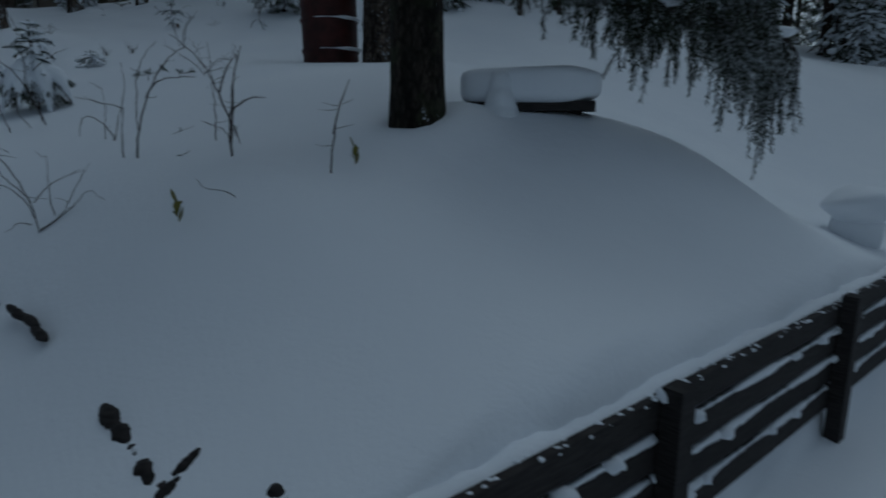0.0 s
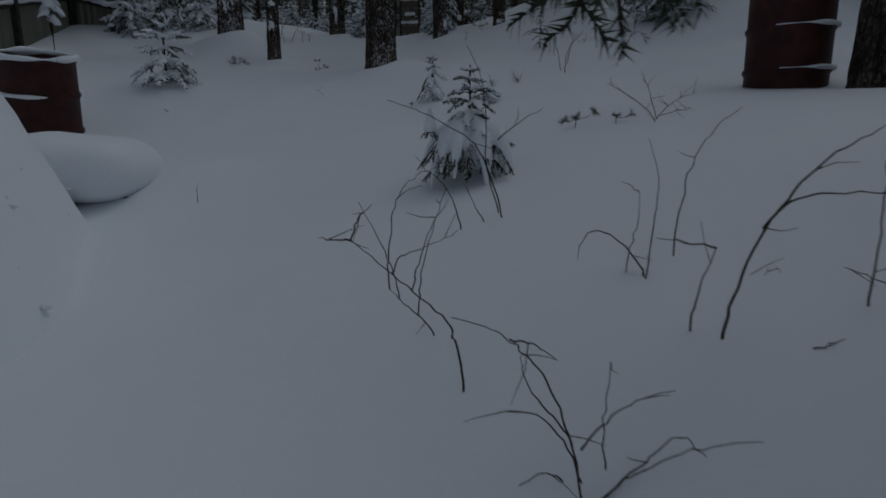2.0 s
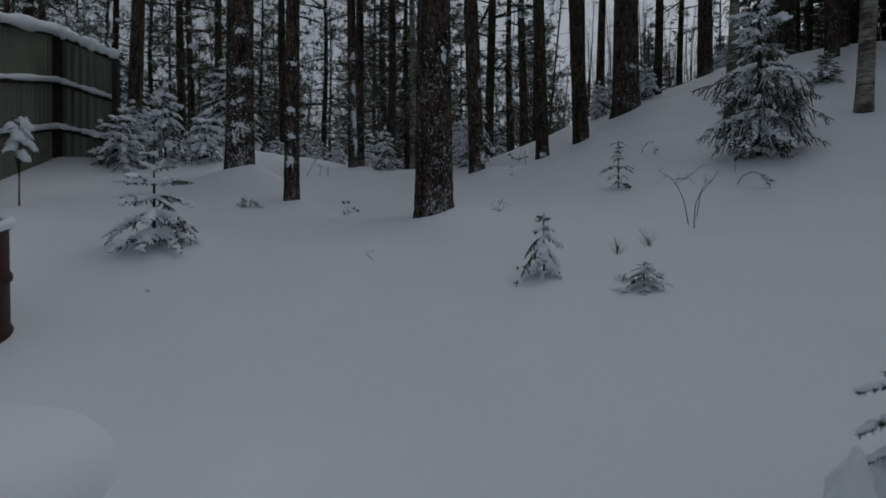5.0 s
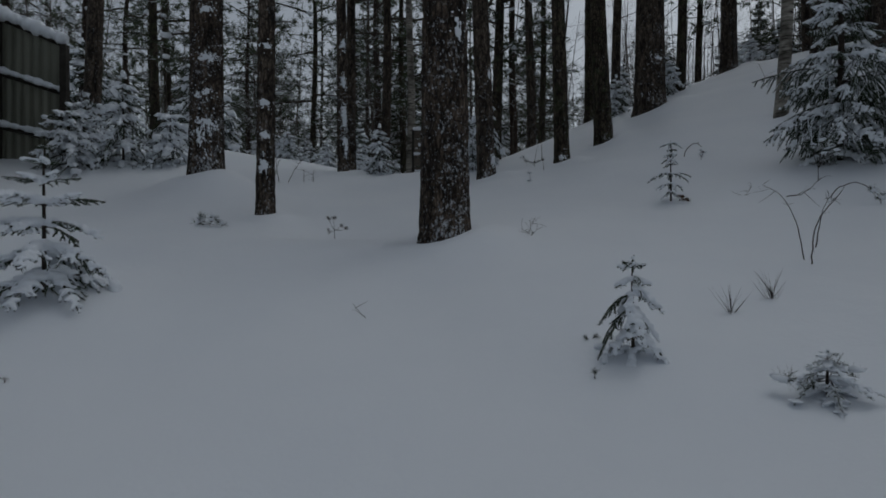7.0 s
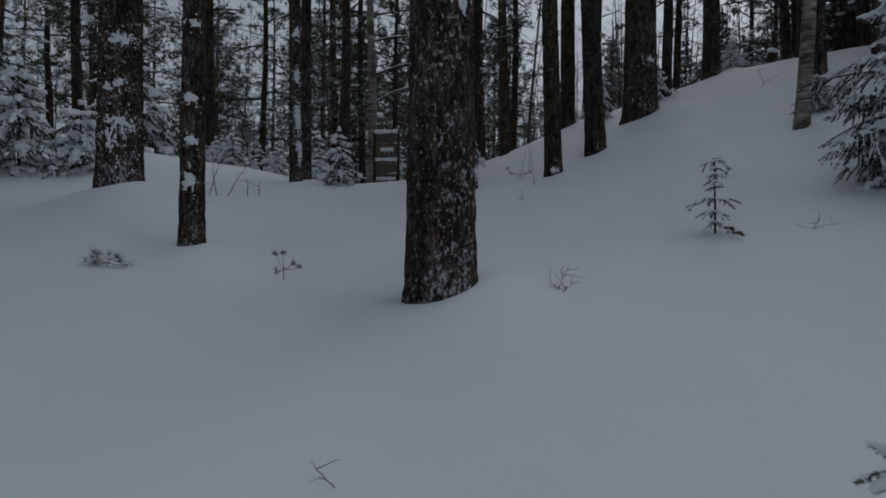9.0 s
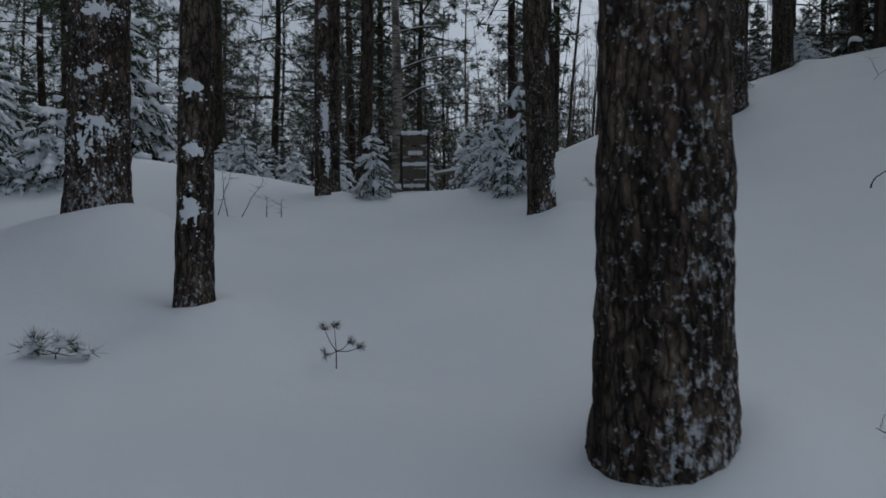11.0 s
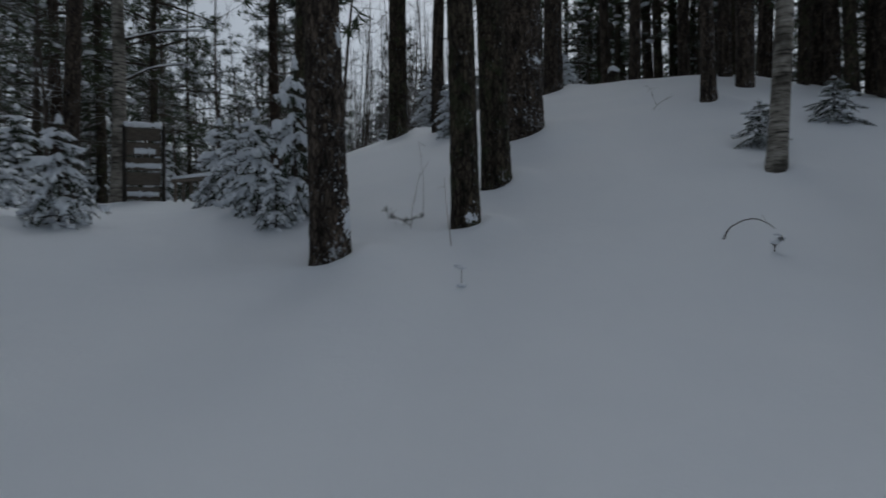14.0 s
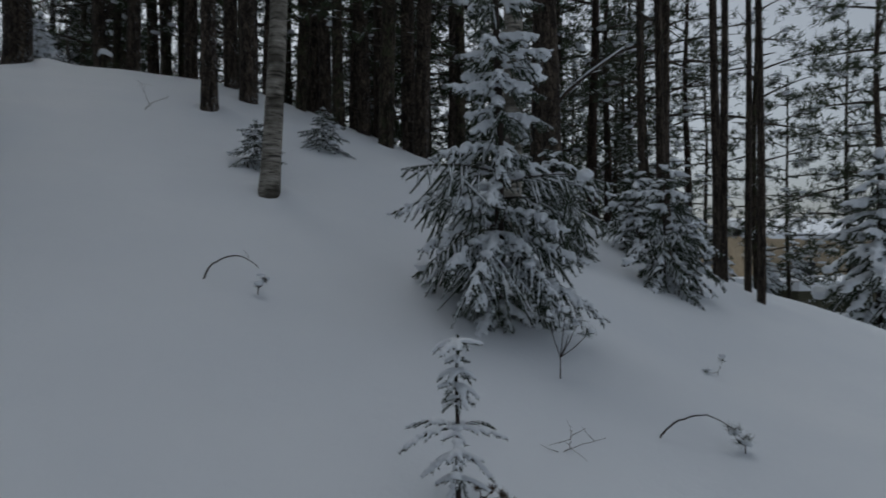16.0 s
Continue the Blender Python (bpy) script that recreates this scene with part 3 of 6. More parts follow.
def snowy_limb(tree, pts, thick, twigs, seed):
    """A bare limb through the points (in the place's own metres), with a ridge of snow along it."""
    k = np.random.default_rng(seed)
    wood, white = Shape(), Shape()
    p = np.array(pts, float)
    u = np.linspace(0, 1, 14)
    line = np.stack([np.interp(u, np.linspace(0, 1, len(p)), p[:, q]) for q in range(3)], 1)
    line[1:-1] = (line[:-2] + 2 * line[1:-1] + line[2:]) / 4
    wood.tube(line, thick * (1 - 0.75 * u), 7)
    white.tube(line + np.array([0, 0, thick * 0.9]), thick * (1 - 0.6 * u) * k.uniform(0.5, 1.0, 14), 7)
    for _ in range(twigs):
        j = int(k.integers(4, 14))
        e = k.normal(0, 0.12, 3) + (line[-1] - line[0]) * 0.12
        wood.tube([line[j], line[j] + e * 0.5, line[j] + e], [thick * 0.25, thick * 0.18, thick * 0.06], 4, False)
        white.tube([line[j] + np.array([0, 0, 0.006]), line[j] + e * 0.6 + np.array([0, 0, 0.006])], [thick * 0.3, thick * 0.15], 5)
    back = tree.matrix_basis.inverted()
    for nm, shape, mat in (("limb", wood, M_PINE), ("limb_snow", white, M_SNOW)):
        me = shape.mesh(nm, mat)
        me.transform(back)
        part(nm, me, None, tree)


BX, BY, BZ = *BIG_PINE, gz(*BIG_PINE)
snowy_limb(big, [(BX + 0.05, BY - 0.08, BZ + 1.2), (BX + 0.22, BY - 0.31, BZ + 1.59), (BX + 0.44, BY - 0.64, BZ + 1.89), (BX + 0.70, BY - 0.98, BZ + 2.18)], 0.035, 8, 3)
for x, y, k, s in [(14.5, 11.6, 5, 0.8), (11.7, 10.5, 4, 0.8), (16.0, 13.5, 5, 0.9), (18.5, 17.0, 4, 0.9), (9.5, 12.6, 3, 0.9)]:
    stand(k, x, y, s, "broad green pine with snow on its low boughs", "pines on the east slope")
# green crowns between the trunks to the east
spots = np.random.default_rng(43)
for _ in range(22):
    ang, far = math.radians(spots.uniform(40, 66)), spots.uniform(15, 27)
    stand(int(spots.choice([4, 5, 4, 3])), -5.6 + far * math.sin(ang), 8.3 + far * math.cos(ang), spots.uniform(0.75, 1.05), "pine with a green crown on the east slope", "pines on the east slope")
# more of the stand behind the ridge
spots = np.random.default_rng(41)
for _ in range(46):
    x, y = spots.uniform(-0.5, 8.5), spots.uniform(21.5, 32)
    stand(int(spots.choice([0, 2, 3, 0])), x, y, spots.uniform(0.8, 1.1), "dark straight pine trunk in the dense stand on the ridge", "pines on the ridge")
# the wood beyond, to both sides
spots = np.random.default_rng(31)
placed = []
tries = 0
while len(placed) < 190 and tries < 20000:
    tries += 1
    far, ang = 14.5 + 55 * spots.uniform() ** 1.3, spots.uniform(-75, 66)
    x, y = -4.5 + far * math.sin(math.radians(ang)), 5 + far * math.cos(math.radians(ang))
    if (-8 < x < 6 and y < 24) or (x >= 5 and far < 26) or (ang > 38 and spots.uniform() < 0.6):
        continue
    if -14 < ang < 2 and (far < 34 or spots.uniform() < 0.5):
        continue
    if any((x - a) ** 2 + (y - b) ** 2 < 2.0 for a, b in placed):
        continue
    placed.append((x, y))
    near_wood = far < 24
    stand(int(spots.choice([1, 2, 3, 4, 5] if near_wood else [4, 5, 4, 5, 2])), x, y, spots.uniform(0.75, 1.1), "pine with snow-dusted green crown in the wood beyond", "pines of the far wood")


# ---------- leafless thicket between the far trunks ----------
def thicket(count, seed):
    k = np.random.default_rng(seed)
    sh = Shape()
    done = 0
    while done < count:
        ang, far = (k.uniform(-72, 40), 15.5 + 34 * k.uniform()) if done < 0.72 * count else (k.uniform(-15, 7), 20 + 20 * k.uniform())
        x, y = -4.5 + far * math.sin(math.radians(ang)), 5 + far * math.cos(math.radians(ang))
        if -8 < x < 8 and y < 24 or (x >= 5 and far < 28):
            continue
        done += 1
        h, z = k.uniform(2.5, 8.5), gz(x, y) - 0.2
        lean = k.normal(0, 0.05, 2)
        r = 0.008 + 0.0045 * h
        t = np.linspace(0, 1, 7)
        line = np.stack([x + lean[0] * h * t + 0.06 * np.sin(5 * t + x), y + lean[1] * h * t, z + h * t], 1)
        sh.tube(line, r * (1 - 0.85 * t), 4, False)
        for _ in range(int(6 + 3 * h)):
            s = k.uniform(0.2, 0.97)
            p = np.array([np.interp(s, t, line[:, q]) for q in range(3)])
            a, ln = k.uniform(0, 6.28), (0.25 + 0.22 * h * (1 - s)) * k.uniform(0.5, 1.2)
            o = np.array([math.cos(a), math.sin(a), k.uniform(0.1, 0.9)]) * ln
            sh.tube([p, p + o * 0.5 + k.normal(0, 0.03, 3), p + o], [0.007, 0.005, 0.002], 3, False)
            for _ in range(3):
                q = p + o * k.uniform(0.3, 0.9)
                e = k.normal(0, 0.16, 3) + o * 0.25
                sh.tube([q, q + e], [0.004, 0.002], 3, False)
    ob = new("thicket", sh.mesh("thicket", M_THICKET))
    tagged(ob, "leafless grey-brown thicket between the far trunks", "thicket", kind="stuff")


thicket(640, 91)

# ---------- spruces ----------
def shoot(green, a, b, needle, dense):
    """A needle-clad shoot from a to b."""
    a, b = np.asarray(a, float), np.asarray(b, float)
    fat = 0.36 * needle
    green.tube([a, (a + b) / 2, b], [fat * 0.8, fat, fat * 0.5], 5)
    green.needles(a, b, max(6, int(np.linalg.norm(b - a) / needle * 15 * dense)), needle, needle * 0.2, 0.8, 0.0)


def limb(wood, green, white, base, a, length, rise, sag, needle, twigs, load, cover, lump, spread=0.42, hang=0.3, dense=1.0, least=0.0):
    """A spruce branch with paired side shoots; load: how often they carry snow, cover: how thick, lump: how often a heap sits on it."""
    out, side, up = np.array([math.cos(a), math.sin(a), 0]), np.array([-math.sin(a), math.cos(a), 0]), np.array([0, 0, 1.0])
    t = np.linspace(0, 1, 8)
    line = np.asarray(base, float) + out * (length * t)[:, None] + up * (length * (rise * t - sag * t * t))[:, None] + side * (rng.normal(0, 0.05) * length * t * t)[:, None]
    at = lambda s: np.array([np.interp(s, t, line[:, q]) for q in range(3)])
    fat = max(0.42 * needle, least)
    wood.tube(line, 0.0022 + 0.009 * length * (1 - 0.8 * t), 4, False)
    for p, q in ((0.12, 0.4), (0.4, 0.7), (0.7, 1.0)):
        shoot(green, at(p), at(q), needle, dense)
    snowy = rng.uniform() < load
    for j in range(twigs):
        s = 0.2 + 0.75 * (j + rng.uniform(0.2, 0.8)) / twigs
        p = at(s)
        ax = at(min(1, s + 0.1)) - at(max(0, s - 0.1))
        ax /= np.linalg.norm(ax) + 1e-9
        for sg in (-1, 1):
            tl = length * spread * (1.08 - s) * rng.uniform(0.65, 1.25)
            tip = p + (ax * rng.uniform(0.5, 1.0) + side * sg * rng.uniform(0.45, 0.9) - up * hang * rng.uniform(0.2, 1.4)) * tl
            shoot(green, p, tip, needle, dense)
            if tl > needle * 7:
                for f, g in ((0.45, 0.5), (0.7, 0.4)):
                    q = p + (tip - p) * f
                    shoot(green, q, q + ((tip - p) * g + side * rng.normal(0, 0.3) * tl + out * rng.normal(0, 0.2) * tl - up * min(hang, 1.0) * 0.5 * tl), needle, dense)
            if snowy and rng.uniform() < 0.5 + 0.5 * load:
                for u in np.arange(0.1, 0.95, 0.2):
                    w = fat * cover * rng.uniform(0.7, 1.35)
                    white.blob(p + (tip - p) * u + up * fat * 0.9, (w, w, w * 0.8), 1, 0.2)
    if snowy:
        for s in np.linspace(0.15, 1.0, 6):
            w = (fat * cover + length * spread * 0.20 * (1.05 - s) * min(1, cover / 2)) * rng.uniform(0.75, 1.25)
            white.blob(at(s) + up * fat, (w * 1.2, w * 1.2, w * 0.7), 1, 0.2)
    if rng.uniform() < lump:
        s, w = rng.uniform(0.5, 0.95), min(length * rng.uniform(0.11, 0.20), 7 * fat)
        white.blob(at(s) + up * w * 0.2, (w, w * rng.uniform(0.7, 1.1), w * rng.uniform(0.45, 0.7)), 2, 0.2)


def conifer(seed, height, levels, needle, twigs=5, cover=1.6, lump=0.0, spread=0.42, hang=0.3, dense=1.0, coat=None, voxel=0.006, stem=1.0, uneven=0.22):
    """Meshes of a spruce. levels: height, number of branches, their length, rise, sag and how often they carry snow."""
    global rng
    rng = np.random.default_rng(seed)
    wood, green, white = Shape(), Shape(), Shape()
    wood.tube([(0, 0, -0.25), (0.006 * height, 0, height * 0.4), (0, 0.01 * height, height * 0.8), (0, 0, height)], np.array([1, 0.72, 0.4, 0.18]) * (0.004 + 0.012 * height) * stem, 8)
    shoot(green, (0, 0, height * 0.86), (0, 0, height * 1.01), needle, dense)
    for w, (h, n, ln, rise, sag, load) in enumerate(levels):
        for i in range(n):
            a = (i + rng.uniform(-0.3, 0.3)) * 2 * math.pi / n + w * 0.9
            limb(wood, green, white, (0, 0, h + rng.uniform(-1, 1) * (0.06 if uneven > 0.3 else 0.02) * min(height, 2.5) * (1 - 0.6 * h / height)), a, ln * rng.uniform(0.97 - uneven, 0.97 + uneven), rise + rng.normal(0, 0.08), sag * rng.uniform(0.6, 1.35), needle, twigs, load, cover, lump, spread, hang, dense, voxel * 0.8)
    if lump > 0.2:
        white.blob((0, 0, height), (0.022 * height, 0.022 * height, 0.025 * height), 1, 0.2)
    return wood.mesh("trunk", M_TWIG), green.mesh("branches", coat or M_SPRUCE, False), merged(white, "snow", voxel) if white.v else None


def tiers(height, n, reach, per, low=0.08, power=0.8, rise=0.15, sag=0.5, load=0.8):
    """Even levels of branches for conifer()."""
    out = []
    for w in range(n):
        k = w / (n - 1)
        out.append((height * (low + (0.96 - low) * k), per + (w % 2), reach * ((1 - k) ** power + 0.08), rise + 0.3 * k, sag * (1 - 0.5 * k), load))
    return out


def spruce(x, y, meshes, scale=1.0, turn=0.0, label="young spruce laden with snow", group="young spruces", wide=1.0, sink=0.03):
    t = thing("spruce", x, y, label=label, category="spruce", group=group, turn=turn)
    t.location.z -= sink
    t.scale = (scale * wide, scale * wide, scale)
    for nm, me in zip(("trunk", "crown", "snow"), meshes):
        if me:
            tagged(part(nm, me, None, t), kind="" if nm == "trunk" else "stuff")
    return t


def caped_spruce(seed):
    """A small spruce: an open leader above, and below it a hood of snow that runs down in fingers between the branch tips."""
    global rng
    top = conifer(seed, 0.57, [(0.55, 4, 0.045, 0.3, 0.2, 0.9), (0.50, 5, 0.075, 0.55, 0.5, 0.8), (0.44, 5, 0.135, 0.65, 0.65, 0.7), (0.39, 5, 0.15, 0.5, 0.75, 0.8), (0.34, 6, 0.15, 0.4, 0.8, 0.85), (0.29, 6, 0.16, 0.3, 0.8, 0.8)], 0.0125, 6, 1.35, 0.0, 0.34, 0.5, 1.2, None, 0.005)
    rng = np.random.default_rng(seed + 1)
    green, wood, white = Shape(), Shape(), Shape()
    for c, r in (((0, 0, 0.22), (0.10, 0.10, 0.09)), ((-0.05, -0.05, 0.19), (0.11, 0.10, 0.09)), ((0.04, 0.01, 0.15), (0.11, 0.11, 0.08)), ((0, 0, 0.29), (0.05, 0.05, 0.04))):
        white.blob(c, r, 2, 0.06)
    n = 11
    for i in range(n):
        a = i * 2 * math.pi / n + rng.uniform(-0.15, 0.15)
        out = np.array([math.cos(a), math.sin(a), 0])
        east = math.cos(a - 0.5) > 0.55
        reach, foot = rng.uniform(0.17, 0.25) * (1.1 if east else 1), rng.uniform(-0.03, 0.09)
        limb(wood, green, white, (0, 0, 0.26), a, reach * 1.15, 0.12, 0.85 if not east else 0.45, 0.012, 8, 0.0, 1.0, 0.0, 0.4, 0.9)
        limb(wood, green, white, (0, 0, 0.16), a + 0.25, reach, 0.1, 0.75, 0.011, 7, 0.0, 1.0, 0.0, 0.4, 0.9)
        wide = rng.uniform(0.026, 0.048) * (0.6 if east else 1)
        for u in np.linspace(0, 0.9 if east else 1, 26):
            p = out * (0.05 + (reach - 0.05) * math.sin(u * 1.45)) + np.array([0, 0, 0.29 + (foot - 0.29) * u ** 1.7])
            w = wide * (1 - 0.66 * max(0, (u - 0.35) / 0.65)) * (1 + 0.14 * math.sin(9 * u + i))
            white.blob(p, (w, w, w * 0.9), 1, 0.1)
    # a side leader with its own hood
    c = np.array([-0.19, -0.07, 0.27])
    wood.tube([(-0.08, -0.03, 0.1), c, c + np.array([0, 0, 0.03])], [0.005, 0.004, 0.003], 5)
    for i in range(6):
        limb(wood, green, white, c + np.array([0, 0, -0.01]), i * 1.05, 0.045, 0.0, 0.8, 0.010, 3, 0.3, 1.2, 0.0)
    for u in np.linspace(0, 1, 6):
        w = 0.012 + 0.026 * u
        white.blob(c + np.array([0, 0, 0.085 - 0.085 * u]), (w, w, 0.02), 1, 0.15)
    return top, (wood, green, merged(white, "hood", 0.0065, 4))


caped_top, (cw, cg, cs) = caped_spruce(21)
t = spruce(-2.62, 3.90, caped_top, 1.0, 20, "small spruce with its lower branches buried under a cape of snow", sink=0.06)
tagged(part("low_crown", cg, M_SPRUCE, t, smooth=False), kind="stuff")
part("branch_wood", cw, M_TWIG, t)
part("snow_hood", cs, None, t, "smooth hood of snow running down in fingers")
SP_SMALL = conifer(31, 0.84, [(0.80, 4, 0.05, 0.3, 0.2, 0.3), (0.72, 4, 0.09, 0.35, 0.2, 0.3), (0.62, 5, 0.16, 0.4, 0.2, 0.4), (0.50, 6, 0.27, 0.45, 0.35, 0.5), (0.40, 6, 0.29, 0.15, 0.5, 0.75), (0.28, 7, 0.33, 0.0, 0.7, 0.85), (0.16, 7, 0.34, -0.1, 0.4, 0.85)], 0.013, 6, 2.0, 0.1, 0.36, 0.5, 1.0, None, 0.007)
SP_TINY = conifer(22, 0.43, [(0.40, 4, 0.045, 0.2, 0.2, 0.5), (0.35, 4, 0.07, 0.1, 0.5, 0.6), (0.29, 5, 0.12, 0.05, 0.9, 0.7), (0.22, 5, 0.14, -0.1, 1.0, 0.75), (0.15, 5, 0.15, -0.2, 0.9, 0.8), (0.08, 4, 0.16, -0.2, 0.5, 0.9)], 0.013, 4, 1.7, 0.35, 0.36, 0.9, 1.0, None, 0.0055, 1.0, 0.4)
SP_OPEN = conifer(23, 0.62, [(0.60, 5, 0.085, 0.1, 0.5, 0.9), (0.545, 5, 0.05, 0.2, 0.6, 0.3), (0.50, 6, 0.065, 0.2, 0.6, 0.35), (0.455, 6, 0.07, 0.2, 0.6, 0.35), (0.41, 5, 0.06, 0.2, 0.6, 0.4), (0.31, 6, 0.215, 0.25, 0.5, 0.85), (0.22, 6, 0.12, 0.1, 0.6, 0.8), (0.14, 5, 0.10, 0.1, 0.6, 0.8)], 0.012, 4, 1.5, 0.0, 0.3, 0.35, 1.0, None, 0.0055)
SP_LOADED = conifer(24, 1.3, tiers(1.3, 9, 0.46, 6, 0.06, 0.6, 0.1, 0.9, 0.8), 0.024, 6, 1.5, 0.45, 0.36, 1.1, 0.8, None, 0.012, 1.0, 0.35)
SP_BUSHY = conifer(27, 1.1, tiers(1.1, 7, 0.56, 7, 0.06, 0.45, 0.15, 0.9, 0.85), 0.026, 6, 1.7, 0.6, 0.36, 1.1, 0.8, None, 0.013, 1.0, 0.35)
SP_DARK = conifer(29, 1.3, tiers(1.3, 9, 0.52, 7, 0.06, 0.6, 0.1, 0.75, 0.6), 0.024, 8, 1.2, 0.2, 0.34, 1.1, 0.8, None, 0.011, 1.0, 0.35)
SP_TALL = conifer(25, 3.5, [(0.14, 7, 0.34, 0.0, 0.5, 0.7), (0.28, 8, 0.44, -0.1, 0.5, 0.7), (0.42, 8, 0.52, 0.0, 0.5, 0.65), (0.56, 8, 0.56, 0.05, 0.45, 0.7), (0.72, 9, 0.58, 0.1, 0.4, 0.7), (0.86, 8, 0.60, 0.15, 0.35, 0.7), (1.0, 8, 0.60, 0.22, 0.3, 0.8), (1.14, 7, 0.44, 0.25, 0.35, 0.7), (1.30, 7, 0.32, 0.25, 0.4, 0.65), (1.48, 7, 0.30, 0.3, 0.4, 0.7), (1.66, 7, 0.30, 0.3, 0.35, 0.7), (1.84, 7, 0.29, 0.3, 0.35, 0.7), (2.05, 6, 0.27, 0.3, 0.3, 0.65), (2.3, 6, 0.25, 0.3, 0.3, 0.65), (2.6, 5, 0.2, 0.3, 0.2, 0.65), (2.95, 5, 0.15, 0.3, 0.2, 0.65), (3.3, 4, 0.08, 0.3, 0.2, 0.4)], 0.020, 11, 1.45, 0.08, 0.34, 1.3, 0.8, M_FROSTED, 0.009, 0.8, 0.4)
SP_FAR = conifer(26, 2.6, tiers(2.6, 12, 0.85, 6, 0.05, 0.65, 0.1, 0.85, 0.72), 0.055, 6, 1.15, 0.35, 0.36, 1.1, 0.6, None, 0.025, 1.0, 0.35)
SP_WOOD = conifer(28, 9.0, tiers(9.0, 19, 1.9, 5, 0.08, 0.8, 0.1, 0.5, 0.5), 0.19, 5, 0.9, 0.05, 0.36, 0.6, 0.4, None, 0.10, 0.7)

spruce(-3.42, 5.95, SP_TINY, 0.42, 140, "low spruce shoot weighed down by lumps of snow", wide=2.0, sink=0.04)
spruce(-4.06, 6.16, SP_TINY, 1.0, 80, "tiny spruce half buried under its snow", sink=0.05)
spruce(-6.88, 5.50, SP_SMALL, 1.0, 200, "small spruce dusted with snow on the slope", sink=0.06)
spruce(-4.20, 9.61, SP_OPEN, 1.0, 30, "slim spruce sapling with ladder-like branches", sink=0.06)
spruce(-2.72, 10.62, SP_TALL, 1.0, 10, "tall spruce with snow-laden drooping branches", "spruces by the birch", sink=0.1)
spruce(-7.40, 12.82, SP_LOADED, 1.12, 15, "slim young spruce with a snow-capped tip behind a pine", wide=0.62)
for x, y, s in [(-12.9, 11.9, 0.85), (-13.6, 14.6, 0.42), (-15.2, 13.8, 1.1), (-15.6, 11.2, 0.9), (-11.9, 15.8, 0.6), (-13.9, 16.4, 0.5)]:
    spruce(x, y, SP_FAR, s, x * 70, "snow-laden spruce with layered white boughs", "snowy spruces among the trunks")
spruce(10.1, 10.3, SP_FAR, 1.5, 30, "dark broad spruce with snowy boughs on the slope", "spruces on the east slope")
spruce(-9.15, 12.33, SP_LOADED, 0.68, 50, "snow-covered little spruce in front of the wood")
for x, y, s, a in [(-7.5, 12.57, 0.46, 10), (-7.85, 13.2, 0.78, 70), (-8.3, 14.0, 0.72, 130), (-8.7, 14.6, 0.8, 33), (-12.0, 8.75, 0.85, 20), (-11.7, 9.35, 1.05, 75), (-12.5, 9.3, 0.9, 160), (-11.25, 9.8, 0.8, 220),
                   (-11.3, 12.5, 0.52, 15), (-11.9, 12.9, 0.5, 60), (-10.9, 13.2, 0.45, 110), (-12.6, 12.3, 0.6, 190), (-10.4, 13.5, 0.42, 240), (-12.9, 13.4, 0.62, 300), (-10.2, 12.9, 0.36, 20), (-11.5, 13.9, 0.6, 80), (-12.2, 14.0, 0.5, 140),
                    (-4.9, 17.3, 0.8, 20), (-5.9, 16.8, 0.7, 90), (-3.2, 20.8, 0.8, 0), (-6.2, 19.5, 0.9, 50)]:
    spruce(x, y, SP_LOADED if int(a) % 20 else SP_BUSHY, s, a, "bushy young spruce bowed under heavy snow", "snow-laden undergrowth")
for x, y, s, a in [(-1.6, 14.2, 0.42, 40), (-2.75, 13.7, 0.36, 100)]:
    spruce(x, y, SP_DARK, s, a, "low spreading spruce under snow near the birch", "spruces by the birch", wide=1.5)
for x, y, s, a in [(0.10, 10.75, 0.95, 80), (-0.6, 11.6, 0.85, 160), (0.8, 11.4, 0.9, 200)]:
    spruce(x, y, SP_DARK, s, a, "dark young spruce with a little snow on its boughs", "spruces by the birch")
spots = np.random.default_rng(77)
count = 0
while count < 70:
    x, y = spots.uniform(-34, 20), spots.uniform(12, 40)
    ang, far = math.degrees(math.atan2(x + 4.5, y - 5)), math.hypot(x + 4.5, y - 5)
    if far < 13.5 or far > 36 or ang < -65 or ang > 70 or (-7 < x < 5 and y < 24) or (x >= 5 and y > 15):
        continue
    count += 1
    spruce(x, y, SP_FAR, spots.uniform(0.45, 1.15), spots.uniform(0, 360), "snow-covered spruce in the undergrowth of the wood", "far undergrowth")

spots = np.random.default_rng(83)
count = 0
while count < 34:
    ang, far = spots.uniform(-72, 62), 24 + 40 * spots.uniform()
    x, y = -4.5 + far * math.sin(math.radians(ang)), 5 + far * math.cos(math.radians(ang))
    if (-8 < x < 6 and y < 26) or (x >= 5 and far < 30) or (ang > 25 and spots.uniform() < 0.7) or (-14 < ang < 2 and far < 36):
        continue
    count += 1
    spruce(x, y, SP_WOOD, spots.uniform(0.6, 1.25), spots.uniform(0, 360), "tall dark spruce with snow along its boughs", "spruces of the far wood")
for ang, far, k in [(-13, 30, 0.45), (-10.5, 38, 0.8), (-7.0, 42, 0.9), (-3.5, 33, 0.75), (1.0, 38, 0.95), (4, 31, 0.8), (-12, 44, 0.6)]:
    x, y = -4.5 + far * math.sin(math.radians(ang)), 5 + far * math.cos(math.radians(ang))
    spruce(x, y, SP_WOOD, k, ang * 40, "dark spruce with snow along its boughs", "spruces of the far wood")


